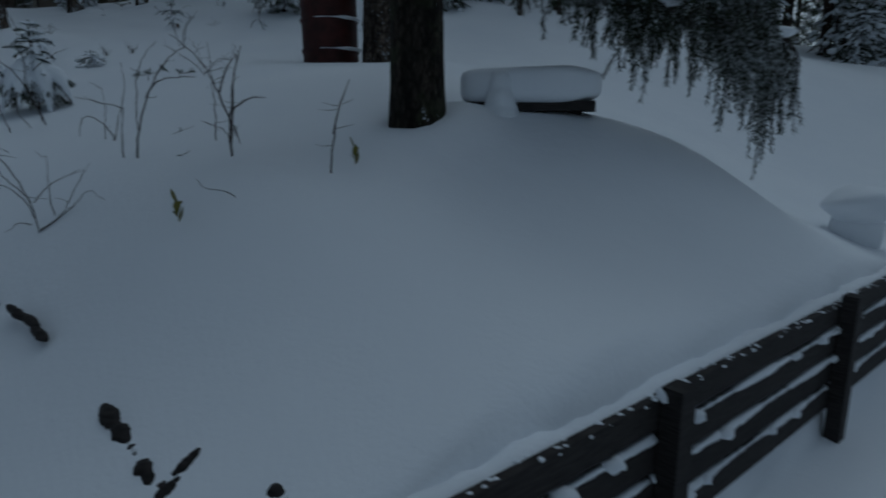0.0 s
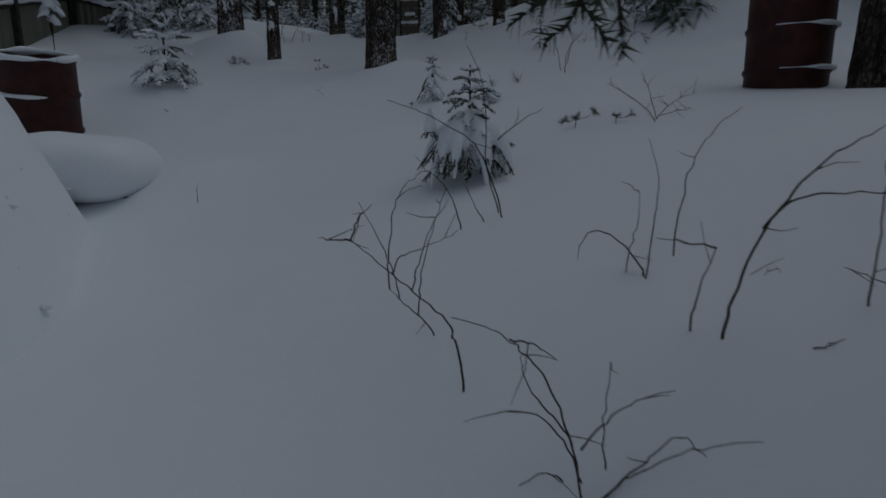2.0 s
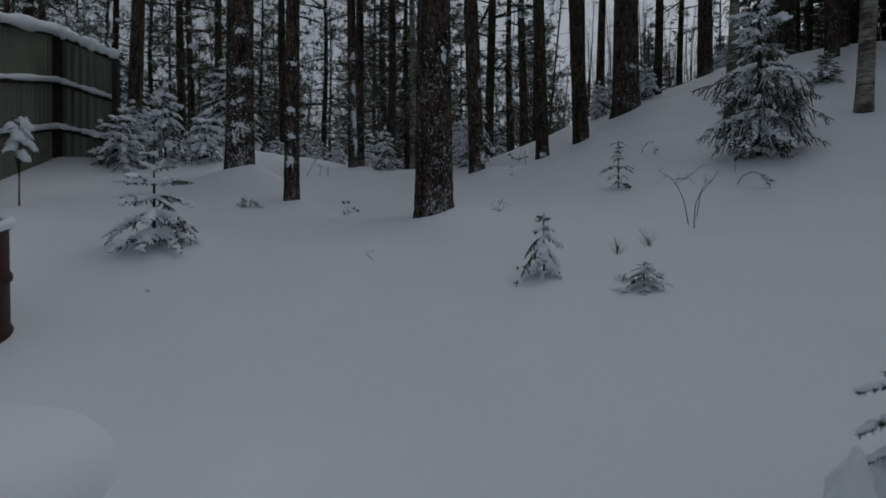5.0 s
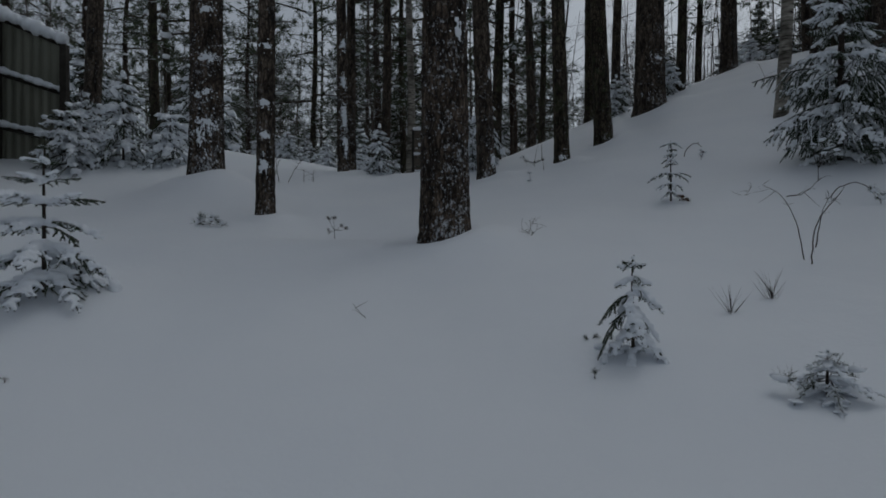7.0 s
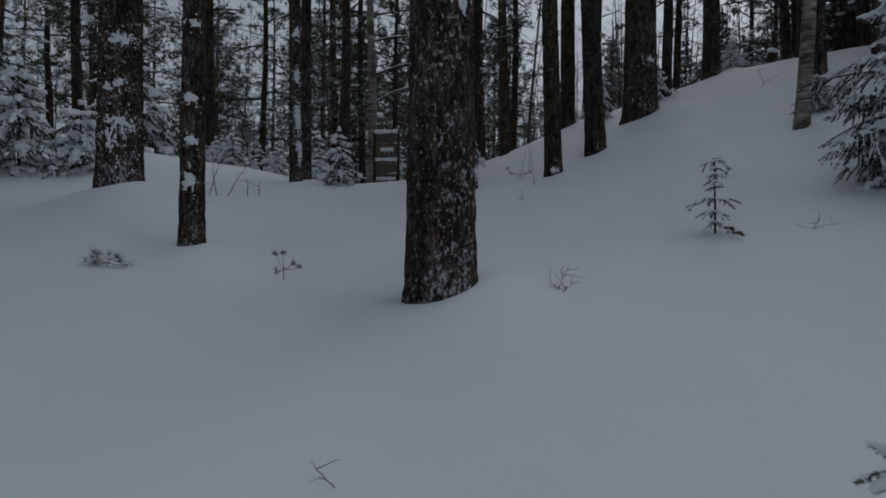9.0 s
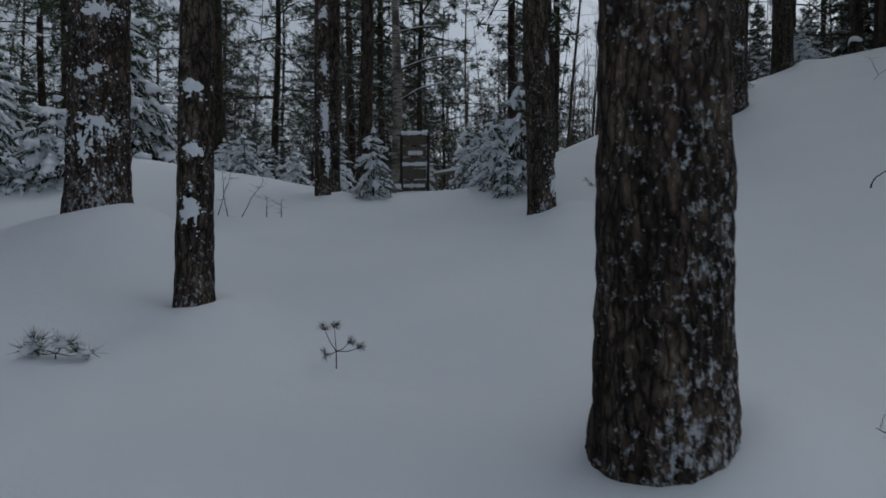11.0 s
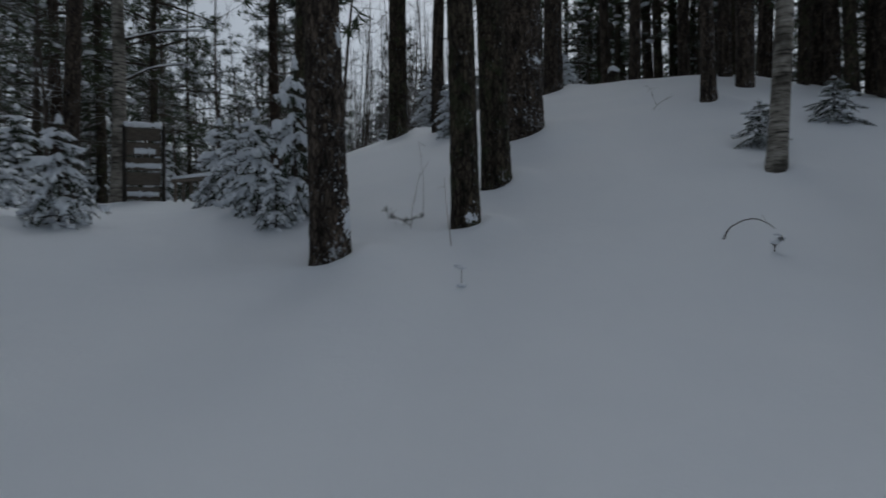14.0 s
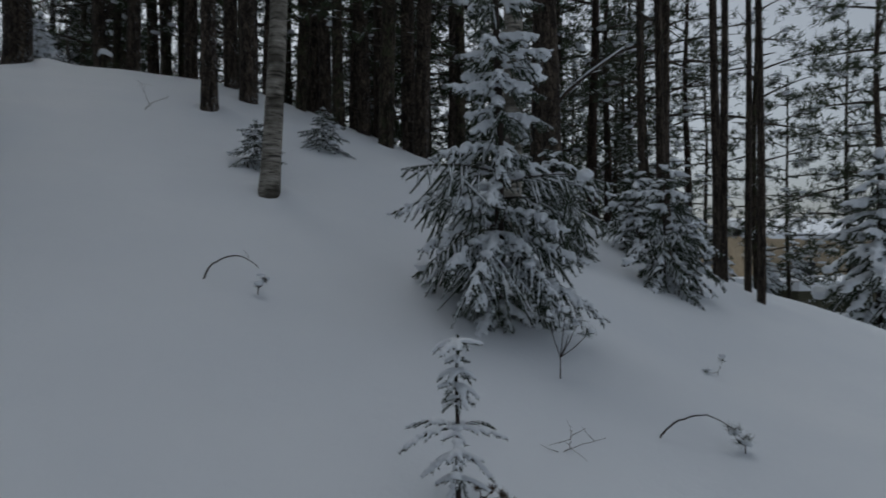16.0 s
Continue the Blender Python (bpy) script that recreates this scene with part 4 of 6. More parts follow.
# ---------- birches, the sawn trunk and stumps on the slope ----------
def birch(x, y, radius, lx, ly, height=9.0, sides=20):
    t = thing("birch_tree", x, y, label="slim birch with pale banded bark standing in snow", category="birch", group="birches")
    sh = Shape()
    hh = np.linspace(0, 1, 40) ** 1.6 * (height + 0.3) - 0.3
    bend = 0.05 * np.sin(hh * 0.8)
    sh.tube(np.stack([lx * hh + bend, ly * hh, hh], 1), radius * (1 - 0.7 * np.clip(hh / height, 0, 1)) * (1 + 0.15 * np.exp(-np.clip(hh, 0, 9) / 0.2)), sides)
    part("trunk", sh, M_BIRCH, t)
    k = np.random.default_rng(int(abs(x) * 100))
    for _ in range(12):
        br = Shape()
        h, a, ln = k.uniform(2.2, height - 0.5), k.uniform(0, 6.28), k.uniform(0.5, 1.6)
        p = np.array([lx * h + 0.05 * math.sin(h * 0.8), ly * h, h])
        o = np.array([math.cos(a), math.sin(a), 0.7]) * ln
        br.tube([p, p + o * 0.5, p + o + np.array([0, 0, -0.1])], [0.016, 0.010, 0.003], 5, False)
        for q in range(5):
            c = p + o * k.uniform(0.4, 0.95)
            e = k.normal(0, 0.25, 3)
            br.tube([c, c + e * 0.5, c + e + np.array([0, 0, -0.08])], [0.005, 0.003, 0.001], 3, False)
        part("limb", br, M_TWIG, t)
    return t


birch(-3.06, 12.88, 0.085, 0.02, -0.015)
birch(-1.53, 11.45, 0.10, 0.01, 0.0)
old_birch = birch(-11.55, 17.7, 0.12, 0.0, 0.0, 11)
BX, BY, BZ = -11.55, 17.7, gz(-11.55, 17.7)
for i, (h, rise, ln) in enumerate([(2.84, 0.42, 1.25), (2.11, 0.5, 0.95), (3.7, 0.2, 0.9)]):
    snowy_limb(old_birch, [(BX, BY, BZ + h), (BX + 0.5 * ln, BY + 0.25 * ln, BZ + h + rise * 0.7), (BX + ln, BY + 0.5 * ln, BZ + h + rise)], 0.028, 7, 10 + i)

t = thing("sawn_trunk", -2.31, 15.72, label="dark sawn-off pine trunk with snow on its foot", category="tree trunk")
part("trunk", bark_mesh(60, 0.105, 7, -0.018, 0.0, M_PINE, 24, 60), None, t)
t = thing("tree_stump", -2.47, 19.45, label="low dark stump with a round cap of snow on the ridge", category="stump")
sh = Shape()
sh.tube([(0, 0, -0.3), (0, 0, 0.12), (0, 0, 0.22)], [0.13, 0.11, 0.10], 14)
part("stump", sh, M_PINE_DARK, t)
sh = Shape()
sh.blob((0, 0, 0.23), (0.11, 0.11, 0.09), 2, 0.1)
part("snow_cap", sh, M_SNOW, t)


# ---------- the big spruce by the path: trunk and low hanging boughs ----------
def bough(tree, start, end, sag, hang, seed, twigs=16, spread=0.35, dense=5, snowy=0.3):
    """A bough with side shoots from which long needled twigs hang."""
    global rng
    rng = np.random.default_rng(seed)
    wood, green, white = Shape(), Shape(), Shape()
    t = np.linspace(0, 1, 9)
    a, b = np.asarray(start, float), np.asarray(end, float)
    line = a + (b - a) * t[:, None] + np.array([0, 0, 1]) * (sag * 4 * t * (1 - t))[:, None]
    wood.tube(line, 0.026 * (1 - 0.8 * t) + 0.004, 6, False)
    side = np.cross(b - a, (0, 0, 1.0))
    side /= np.linalg.norm(side)
    for i in range(twigs):
        s = 0.25 + 0.75 * i / twigs
        p = np.array([np.interp(s, t, line[:, q]) for q in range(3)])
        for sg in (-1, 1):
            o = (side * sg * rng.uniform(0.5, 1.0) + (b - a) / np.linalg.norm(b - a) * 0.5) * spread * (1.15 - s) * rng.uniform(0.7, 1.2)
            q1 = p + o * 0.6 + np.array([0, 0, -0.02])
            q2 = p + o + np.array([0, 0, -0.10 * hang])
            wood.tube([p, q1, q2], [0.007, 0.005, 0.003], 4, False)
            green.needles(p, q1, 26, 0.022, 0.0035, 0.8, 0.1)
            bunch = rng.uniform(0.3, 1.0)
            for _ in range(dense):
                u = rng.uniform(0.15, 1)
                c = p + (q2 - p) * u
                ln = hang * bunch * rng.uniform(0.55, 1.1) * (0.5 + 0.5 * s)
                e = c + rng.normal(0, 0.05, 3) + np.array([0, 0, -ln])
                mid = (c + e) / 2 + rng.normal(0, 0.02, 3)
                wood.tube([c, mid, e], [0.004, 0.003, 0.0015], 3, False)
                for f, g in ((c, mid), (mid, e)):
                    green.needles(f, g, int(np.linalg.norm(g - f) / 0.0024), 0.030, 0.0055, 1.0, 0.0)
            if rng.uniform() < snowy:
                white.blob(p + o * 0.4 + np.array([0, 0, 0.02]), (rng.uniform(0.04, 0.08), rng.uniform(0.03, 0.06), 0.028), 2, 0.25)
    bo = part("bough", wood, M_TWIG, tree)
    tagged(part("needle", green, M_SPRUCE, bo, smooth=False), kind="stuff")
    if white.v:
        tagged(part("snow", white, M_SNOW, bo), kind="stuff")


x, y, r = SPRUCE_TRUNK
old = thing("spruce_tree", x, y, label="old spruce with a dark trunk and low hanging green boughs", category="spruce tree")
part("trunk", bark_mesh(50, r, 12, 0.0, 0.0, M_SPRUCE_BARK, 48, 110, 0.5), None, old)
g0 = gz(x, y)
bough(old, (0.05, 0.0, 1.05), (1.30, 0.05, 0.55), 0.08, 0.46, 5, 18, 0.40, 7)
bough(old, (0.05, 0.05, 1.30), (2.10, 0.35, 0.40), 0.14, 0.72, 6, 26, 0.45, 8)
bough(old, (0.05, -0.05, 1.25), (1.75, -0.12, 0.62), 0.12, 0.50, 9, 20, 0.42, 7)
bough(old, (-0.05, -0.05, 1.3), (-1.43, -1.12, 1.53 - g0), 0.12, 0.045, 7, 30, 0.24, 8, 1.0)
bough(old, (0.05, 0.1, 1.55), (2.75, 0.15, 0.92), 0.12, 0.38, 10, 24, 0.50, 6)
bough(old, (0.0, 0.1, 1.8), (0.6, 1.6, 1.4), 0.2, 0.4, 8, 16, 0.45)
for k, (a, h) in enumerate([(0.3, 2.6), (1.7, 2.9), (3.0, 2.8), (4.3, 3.2), (5.5, 3.4), (0.9, 4.0), (2.6, 4.3)]):
    bough(old, (0, 0, h), (1.6 * math.cos(a), 1.6 * math.sin(a), h - 0.5), 0.15, 0.35, 20 + k, 10, 0.4)


# ---------- steel drums ----------
def drum(x, y, z, tilt, turn, words, open_top):
    t = thing("steel_drum", x, y, z, words, "barrel", "steel drums")
    t.matrix_basis = pose(x, y, z, tilt[0], tilt[1], turn)
    R, H = 0.2925, 0.88
    prof = [(R - 0.006, 0.0), (R + 0.006, 0.004), (R + 0.006, 0.02), (R - 0.004, 0.03)]
    for hgt in (0.29, 0.59):
        prof += [(R - 0.004, hgt - 0.03), (R + 0.010, hgt - 0.008), (R + 0.010, hgt + 0.008), (R - 0.004, hgt + 0.03)]
    prof += [(R - 0.004, H - 0.03), (R + 0.006, H - 0.02), (R + 0.008, H - 0.006), (R, H), (R - 0.012, H - 0.006), (R - 0.016, H - 0.03)]
    inner = [(R - 0.018, H - 0.16), (R - 0.04, H - 0.20), (0.001, H - 0.19)] if open_top else [(0.001, H - 0.03)]
    seg = 56
    for nm, pr, mat in (("shell", prof, M_BARREL), ("inside", [prof[-1]] + inner, M_RUST if open_top else M_BARREL)):
        sh = Shape()
        v = np.array([(a * math.cos(q), a * math.sin(q), b) for a, b in pr for q in np.arange(seg) * 2 * math.pi / seg])
        k = np.random.default_rng(5)
        ang = np.arctan2(v[:, 1], v[:, 0])
        dent = 1 - 0.012 * np.clip(np.sin(ang * 2 + v[:, 2] * 5 + turn), 0, 1) ** 3
        v[:, :2] *= dent[:, None]
        sh.add(v, [(i * seg + j, i * seg + (j + 1) % seg, (i + 1) * seg + (j + 1) % seg, (i + 1) * seg + j) for i in range(len(pr) - 1) for j in range(seg)])
        part(nm, sh, mat, t)
    # snow on the rim, in drifts on the hoops
    global rng
    rng = np.random.default_rng(int(abs(x) * 50))
    for hgt, a0, a1, s in ((H + 0.012, 0, 6.28, 0.030), (0.605, -3.0, -0.3, 0.015), (0.305, -3.0, -0.3, 0.016)):
        if s < 0.02:
            a0 = a0 + (a1 - a0) * rng.uniform(0, 0.25)
        sh = Shape()
        q = np.linspace(a0, a1, 60 if s > 0.02 else 24)
        rad = s * (0.75 + 0.35 * np.sin(q * 3 + x) + 0.2 * np.sin(q * 7))
        if s < 0.02:
            rad = rad * (0.35 + 1.5 * np.linspace(0, 1, len(q)))
        rad[[0, -1]] = rad[0] if s > 0.02 else 0.003
        sh.tube(np.stack([(R + (0.008 if s < 0.02 else -0.004)) * np.cos(q), (R + (0.008 if s < 0.02 else -0.004)) * np.sin(q), hgt + 0 * q], 1), rad, 8)
        part("rim_snow" if s > 0.02 else "hoop_snow", sh, M_SNOW, t)
    if not open_top:
        sh = Shape()
        sh.blob((0, 0, H + 0.02), (0.28, 0.28, 0.09), 3, 0.05)
        part("snow_cap", sh, M_SNOW, t)
    return t


drum(-1.19, 6.52, 1.50, (1, -1.5), 40, "rusty red steel drum standing deep in the snow by a pine", False)
drum(-6.72, 4.12, 1.08, (6, 10.5), 0, "open red steel drum with a snowy rim, half buried", True)

# ---------- shovelled heap and the snow-capped log beside it ----------
def heap(name, x, y, height, radius, words, seed, sharp=1.3):
    t = thing(name, x, y, gz(x, y) - 0.1, words, "snow heap")
    nr, na = 46, 90
    sh = Shape()
    v, off = [], seed * 3.1
    for i in range(nr):
        q = i / (nr - 1)
        for j in range(na):
            a = j * 2 * math.pi / na
            r = radius * q * (1 + 0.10 * math.sin(2 * a + seed) + 0.05 * math.sin(5 * a))
            z = height * (1 - q**sharp) if q < 1 else 0
            n3 = Vector((r * math.cos(a) * 4 + off, r * math.sin(a) * 4, z * 4))
            z += 0.06 * noise.noise(n3) * (1 - q) + 0.030 * noise.noise(n3 * 5) * (1 - q) ** 0.5
            wx, wy = x + r * math.cos(a), y + r * math.sin(a)
            v.append((r * math.cos(a), r * math.sin(a), z + gz(wx, wy) - gz(x, y) + 0.08 - 0.05 * q))
    sh.add(v, [(i * na + j, i * na + (j + 1) % na, (i + 1) * na + (j + 1) % na, (i + 1) * na + j) for i in range(nr - 1) for j in range(na)])
    part("snow", sh, M_SNOW, t)
    # loose clods that rolled down its sides
    global rng
    rng = np.random.default_rng(seed)
    cl = Shape()
    for i in rng.integers(na, len(v) - na, 260):
        s = 0.006 + 0.016 * rng.uniform() ** 3
        cl.blob(np.array(v[i]) + rng.normal(0, 0.012, 3), (s, s * rng.uniform(0.7, 1.2), s * 0.7), 1, 0.25)
    tagged(part("clod", cl, M_SNOW, t), kind="stuff")
    return t


heap("snow_heap", -4.71, 2.0, 2.17, 1.165, "tall rough heap of shovelled snow", 3)

t = thing("log_pile", -4.90, 3.42, gz(-4.90, 3.42) - 0.045, label="short dark log under a thick rounded pillow of snow", category="log")
ax = np.array([0.88, 0.48, 0])
sh = Shape()
sh.tube([tuple(ax * k + np.array([0, 0, 0.03])) for k in (-0.5, -0.25, 0.0, 0.22)], [0.14, 0.15, 0.15, 0.14], 16)
part("log", sh, M_DARK, t)
tr = np.array([[0.88, -0.48, 0], [0.48, 0.88, 0], [0, 0, 1]])
v, f = ICO[3]
s3 = np.sign(v) * np.abs(v) ** np.array([0.62, 0.8, 0.8])
s3 = s3 * np.array([0.46, 0.33, 0.22]) * (1 + 0.05 * np.sin(v[:, :1] * 4 + 1) + 0.03 * np.sin(v[:, 1:2] * 6))
s3[:, 2] = np.where(s3[:, 2] < 0, s3[:, 2] * 0.78, s3[:, 2])
s3[:, 2] += np.clip(-s3[:, 0], 0, 1) * 0.22
sh = Shape()
sh.add(s3 @ tr.T + np.array([-0.11, -0.02, 0.17]), f)
part("snow_pillow", sh, M_SNOW, t)

# ---------- garden rail, bench, capped post ----------
rail = thing("garden_rail", 0.6, 1.479, 0.0, "dark-stained low board rail with snow between its boards", "fence")
ra = math.radians(39.2)
rd = np.array([math.cos(ra), math.sin(ra)])
rm = np.array([[math.cos(ra), -math.sin(ra), 0], [math.sin(ra), math.cos(ra), 0], [0, 0, 1]])
TOPZ = 0.30
for k, s in enumerate((-0.95, 0.0, 1.36, 2.72)):
    sh = Shape()
    c = rd * s + np.array([rd[1], -rd[0]]) * 0.045
    sh.box((c[0], c[1], TOPZ - 0.36), (0.075, 0.06, 0.78), rm)
    part("post", sh, M_RAIL, rail, smooth=False)
for k in range(4):
    for s0, s1 in ((-0.95, 0.0), (0.0, 1.36), (1.36, 2.72)):
        sh = Shape()
        m = (s0 + s1) / 2
        z = TOPZ - 0.05 - 0.125 * k
        sh.box((rd[0] * m, rd[1] * m, z), (s1 - s0 - 0.004, 0.024, 0.092), rm)
        part("board", sh, M_RAIL, rail, smooth=False)
        if k:
            rng = np.random.default_rng(90 + k * 7 + int(s0 * 10))
            sn = Shape()
            q = np.arange(s0 + 0.03, s1 - 0.02, 0.03)
            hgt = np.clip(0.012 + 0.006 * np.sin(q * 9 + k * 2) + rng.normal(0, 0.002, len(q)), 0.004, 0.022)
            off = np.array([rd[1], -rd[0]]) * 0.004
            pts = np.stack([rd[0] * q + off[0], rd[1] * q + off[1], z + 0.048 + hgt * 0.3], 1)
            sn.tube(pts, hgt, 6)
            part("board_snow", sn, M_SNOW, rail)

q = np.linspace(-0.95, 2.72, 90)
sn = Shape()
rng = np.random.default_rng(77)
off = np.array([-rd[1], rd[0]]) * 0.055
sn.tube(np.stack([rd[0] * q + off[0], rd[1] * q + off[1], TOPZ - 0.056 + 0.004 * np.sin(q * 5)], 1), 0.048 + 0.006 * np.sin(q * 11) + rng.normal(0, 0.0035, len(q)), 12)
part("top_snow", sn, M_SNOW, rail)
cr = Shape()
for _ in range(170):
    u, lift = rng.uniform(-0.95, 2.72), rng.uniform() ** 2
    w = rng.uniform(0.003, 0.008)
    c = rd * u + np.array([rd[1], -rd[0]]) * (0.012 - 0.03 * rng.uniform())
    cr.blob((c[0], c[1], TOPZ - 0.004 - 0.012 * lift), (w * 1.4, w, w * 0.8), 1, 0.25)
for _ in range(46):
    # clods caught between the boards and beside the posts
    u, k = (rng.uniform(-0.9, 2.7), rng.integers(1, 4)) if rng.uniform() < 0.5 else (rng.choice([0.0, 1.36]) + rng.normal(0.02, 0.05), rng.integers(0, 4))
    c = rd * u + np.array([rd[1], -rd[0]]) * 0.018
    w = rng.uniform(0.012, 0.026)
    cr.blob((c[0], c[1], TOPZ - 0.05 - 0.125 * k + 0.055), (w * 1.3, w * 0.8, w), 1, 0.25)
tagged(part("snow_crumb", cr, M_SNOW, rail), kind="stuff")

bench = thing("garden_bench", 0.48, 3.36, 1.055, label="low plank bench buried under a thick slab of snow", category="bench")
ba = math.atan2(-0.20, 0.75)
bm_ = np.array([[math.cos(ba), -math.sin(ba), 0], [math.sin(ba), math.cos(ba), 0], [0, 0, 1]])
for k in (-1, 1):
    sh = Shape()
    sh.box(bm_ @ np.array([0, k * 0.085, 0.06]), (0.72, 0.15, 0.05), bm_)
    part("seat_plank", sh, M_RAIL, bench, smooth=False)
for k in (-0.30, 0.26):
    sh = Shape()
    sh.box(bm_ @ np.array([k, 0.04, -0.07]), (0.06, 0.20, 0.31), bm_)
    part("leg", sh, M_RAIL, bench, smooth=False)
rng = np.random.default_rng(12)
v, f = ICO[3]
s3 = np.sign(v) * np.abs(v) ** 0.5
s3 = s3 * np.array([0.38, 0.21, 0.10]) * (1 + 0.03 * np.sin(v[:, :1] * 7))
sh = Shape()
sh.add(s3 @ bm_.T + np.array([0, 0, 0.17]), f)
part("snow_slab", sh, M_SNOW, bench)
sh = Shape()
for z, w in ((0.16, 0.07), (0.08, 0.085), (0.0, 0.11), (-0.08, 0.16), (-0.16, 0.22)):
    sh.blob(bm_ @ np.array([-0.13, -0.17 - 0.4 * (0.16 - z) * 0.5, z]), (w, 0.09 + 0.3 * (0.16 - z), 0.09), 2, 0.05)
part("drift", merged(sh, "drift", 0.014, 6), None, bench)

t = thing("fence_post", 2.56, 3.58, gz(2.56, 3.58) + 0.12, label="short post under a round cap of snow", category="post")
sh = Shape()
sh.box((0, 0, -0.1), (0.09, 0.09, 0.4))
part("post", sh, M_RAIL, t, smooth=False)
sh = Shape()
sh.blob((0, 0, 0.12), (0.19, 0.19, 0.13), 3, 0.05)
sh.blob((0, 0, -0.05), (0.15, 0.15, 0.16), 2, 0.05)
part("snow_cap", sh, M_SNOW, t)


# ---------- profiled sheet fence ----------
def fence_run(fence, a, b, za, zb, ta, tb):
    """A run of ribbed sheets between the points a and b: foot and top heights at both ends."""
    a, b = np.asarray(a, float), np.asarray(b, float)
    ln = np.linalg.norm(b - a)
    d = (b - a) / ln
    nrm = np.array([d[1], -d[0]])
    if nrm @ (np.array([-4.0, 3.0]) - a) < 0:
        nrm = -nrm
    n = max(1, round(ln / 1.05))
    for k in range(n):
        sh = Shape()
        us = np.arange(0, 1.0001, 1 / 32) * ln / n * 0.998 + k * ln / n
        pts = []
        for i, u in enumerate(us):
            w = 0.012 if i % 4 in (1, 2) else -0.012
            p = a + d * u + nrm * w
            q = u / ln
            pts += [(p[0], p[1], za + (zb - za) * q - 0.3), (p[0], p[1], ta + (tb - ta) * q)]
        sh.add(pts, [(2 * i, 2 * i + 2, 2 * i + 3, 2 * i + 1) for i in range(len(us) - 1)])
        sh.add([(p[0] - nrm[0] * 0.002, p[1] - nrm[1] * 0.002, p[2]) for p in pts], [(2 * i, 2 * i + 1, 2 * i + 3, 2 * i + 2) for i in range(len(us) - 1)])
        part("sheet", sh, M_SHEET, fence, smooth=False)
    for frac, hs2 in ((1.0, 0.12), (0.62, 0.06), (0.24, 0.06)):
        rl, sn = Shape(), Shape()
        q = np.linspace(0, 1, 60)
        p = a + d * (q * ln)[:, None] + nrm * 0.035
        z = (za + (zb - za) * q) * (1 - frac) + (ta + (tb - ta) * q) * frac + (0.02 if frac == 1 else 0)
        rl.tube(np.stack([p[:, 0], p[:, 1], z], 1), 0.028 + 0 * q, 4)
        part("rail", rl, M_POST, fence, smooth=False)
        sn.tube(np.stack([p[:, 0] + nrm[0] * 0.01, p[:, 1] + nrm[1] * 0.01, z + 0.03 + hs2 * 0.5], 1), hs2 * (0.72 + 0.16 * np.sin(q * 13) + 0.12 * np.sin(q * 41 + 1) + 0.05 * np.sin(q * 97)), 8)
        part("rail_snow", sn, M_SNOW, fence)
    for q in np.linspace(0, 1, max(2, round(ln / 2.1) + 1)):
        p = a + d * q * ln + nrm * 0.06
        sh = Shape()
        z0, z1 = za + (zb - za) * q - 0.35, ta + (tb - ta) * q + 0.03
        sh.box((p[0], p[1], (z0 + z1) / 2), (0.09, 0.09, z1 - z0), np.array([[d[0], -d[1], 0], [d[1], d[0], 0], [0, 0, 1]]))
        part("post", sh, M_POST, fence, smooth=False)


fence = thing("sheet_fence", 0, 0, 0.0, "tall grey-green ribbed metal fence with snow on its rails", "fence")
fence_run(fence, (-13.25, 8.45), (-9.4, 3.25), 3.36, 1.72, 5.42, 3.72)
fence_run(fence, (-13.25, 8.45), (-12.32, 8.92), 3.36, 3.2, 5.42, 4.98)

# ---------- plank gate and picket fence at the wood's edge ----------
gx_, gy_ = -11.02, 16.93
gate = thing("garden_gate", gx_, gy_, label="weathered plank gate standing alone with snow on its boards", category="gate", turn=16)
for k in range(5):
    sh = Shape()
    sh.box((0.27, 0, 0.13 + 0.235 * k), (0.50, 0.025, 0.20))
    part("board", sh, M_BOARD, gate, smooth=False)
for xx in (0.0, 0.56):
    sh = Shape()
    sh.box((xx, 0.0, 0.53), (0.055, 0.06, 1.36))
    part("upright", sh, M_POST, gate, smooth=False)
rng = np.random.default_rng(9)
for z, a, b in ((1.22, 0.0, 0.54), (0.80, 0.15, 0.45), (0.57, 0.03, 0.54), (0.12, 0.05, 0.50)):
    sh = Shape()
    q = np.linspace(a, b, 14)
    sh.tube(np.stack([q, -0.03 + 0 * q, z + 0 * q], 1), np.clip(0.045 + rng.normal(0, 0.010, 14), 0.02, 0.08), 7)
    part("board_snow", sh, M_SNOW, gate)
pk = thing("picket_fence", gx_ + 0.75, gy_ + 0.1, label="low weathered picket fence with a snowy top rail", category="fence", turn=8)
for k in range(11):
    sh = Shape()
    sh.box((0.12 * k, 0, 0.08 + 0.015 * k), (0.045, 0.02, 0.5))
    part("picket", sh, M_BOARD, pk, smooth=False)
sh = Shape()
sh.tube([(-0.05, -0.03, 0.30), (1.25, -0.03, 0.47)], [0.035, 0.035], 6)
part("rail", sh, M_BOARD, pk, smooth=False)
sh = Shape()
sh.tube([(-0.05, -0.03, 0.345), (0.6, -0.03, 0.435), (1.25, -0.03, 0.515)], [0.03, 0.04, 0.03], 7)
part("rail_snow", sh, M_SNOW, pk)
sh = Shape()
sh.tube([(1.28, 0, -0.2), (1.28, 0, 0.62)], [0.06, 0.06], 8)
part("post", sh, M_POST, pk)


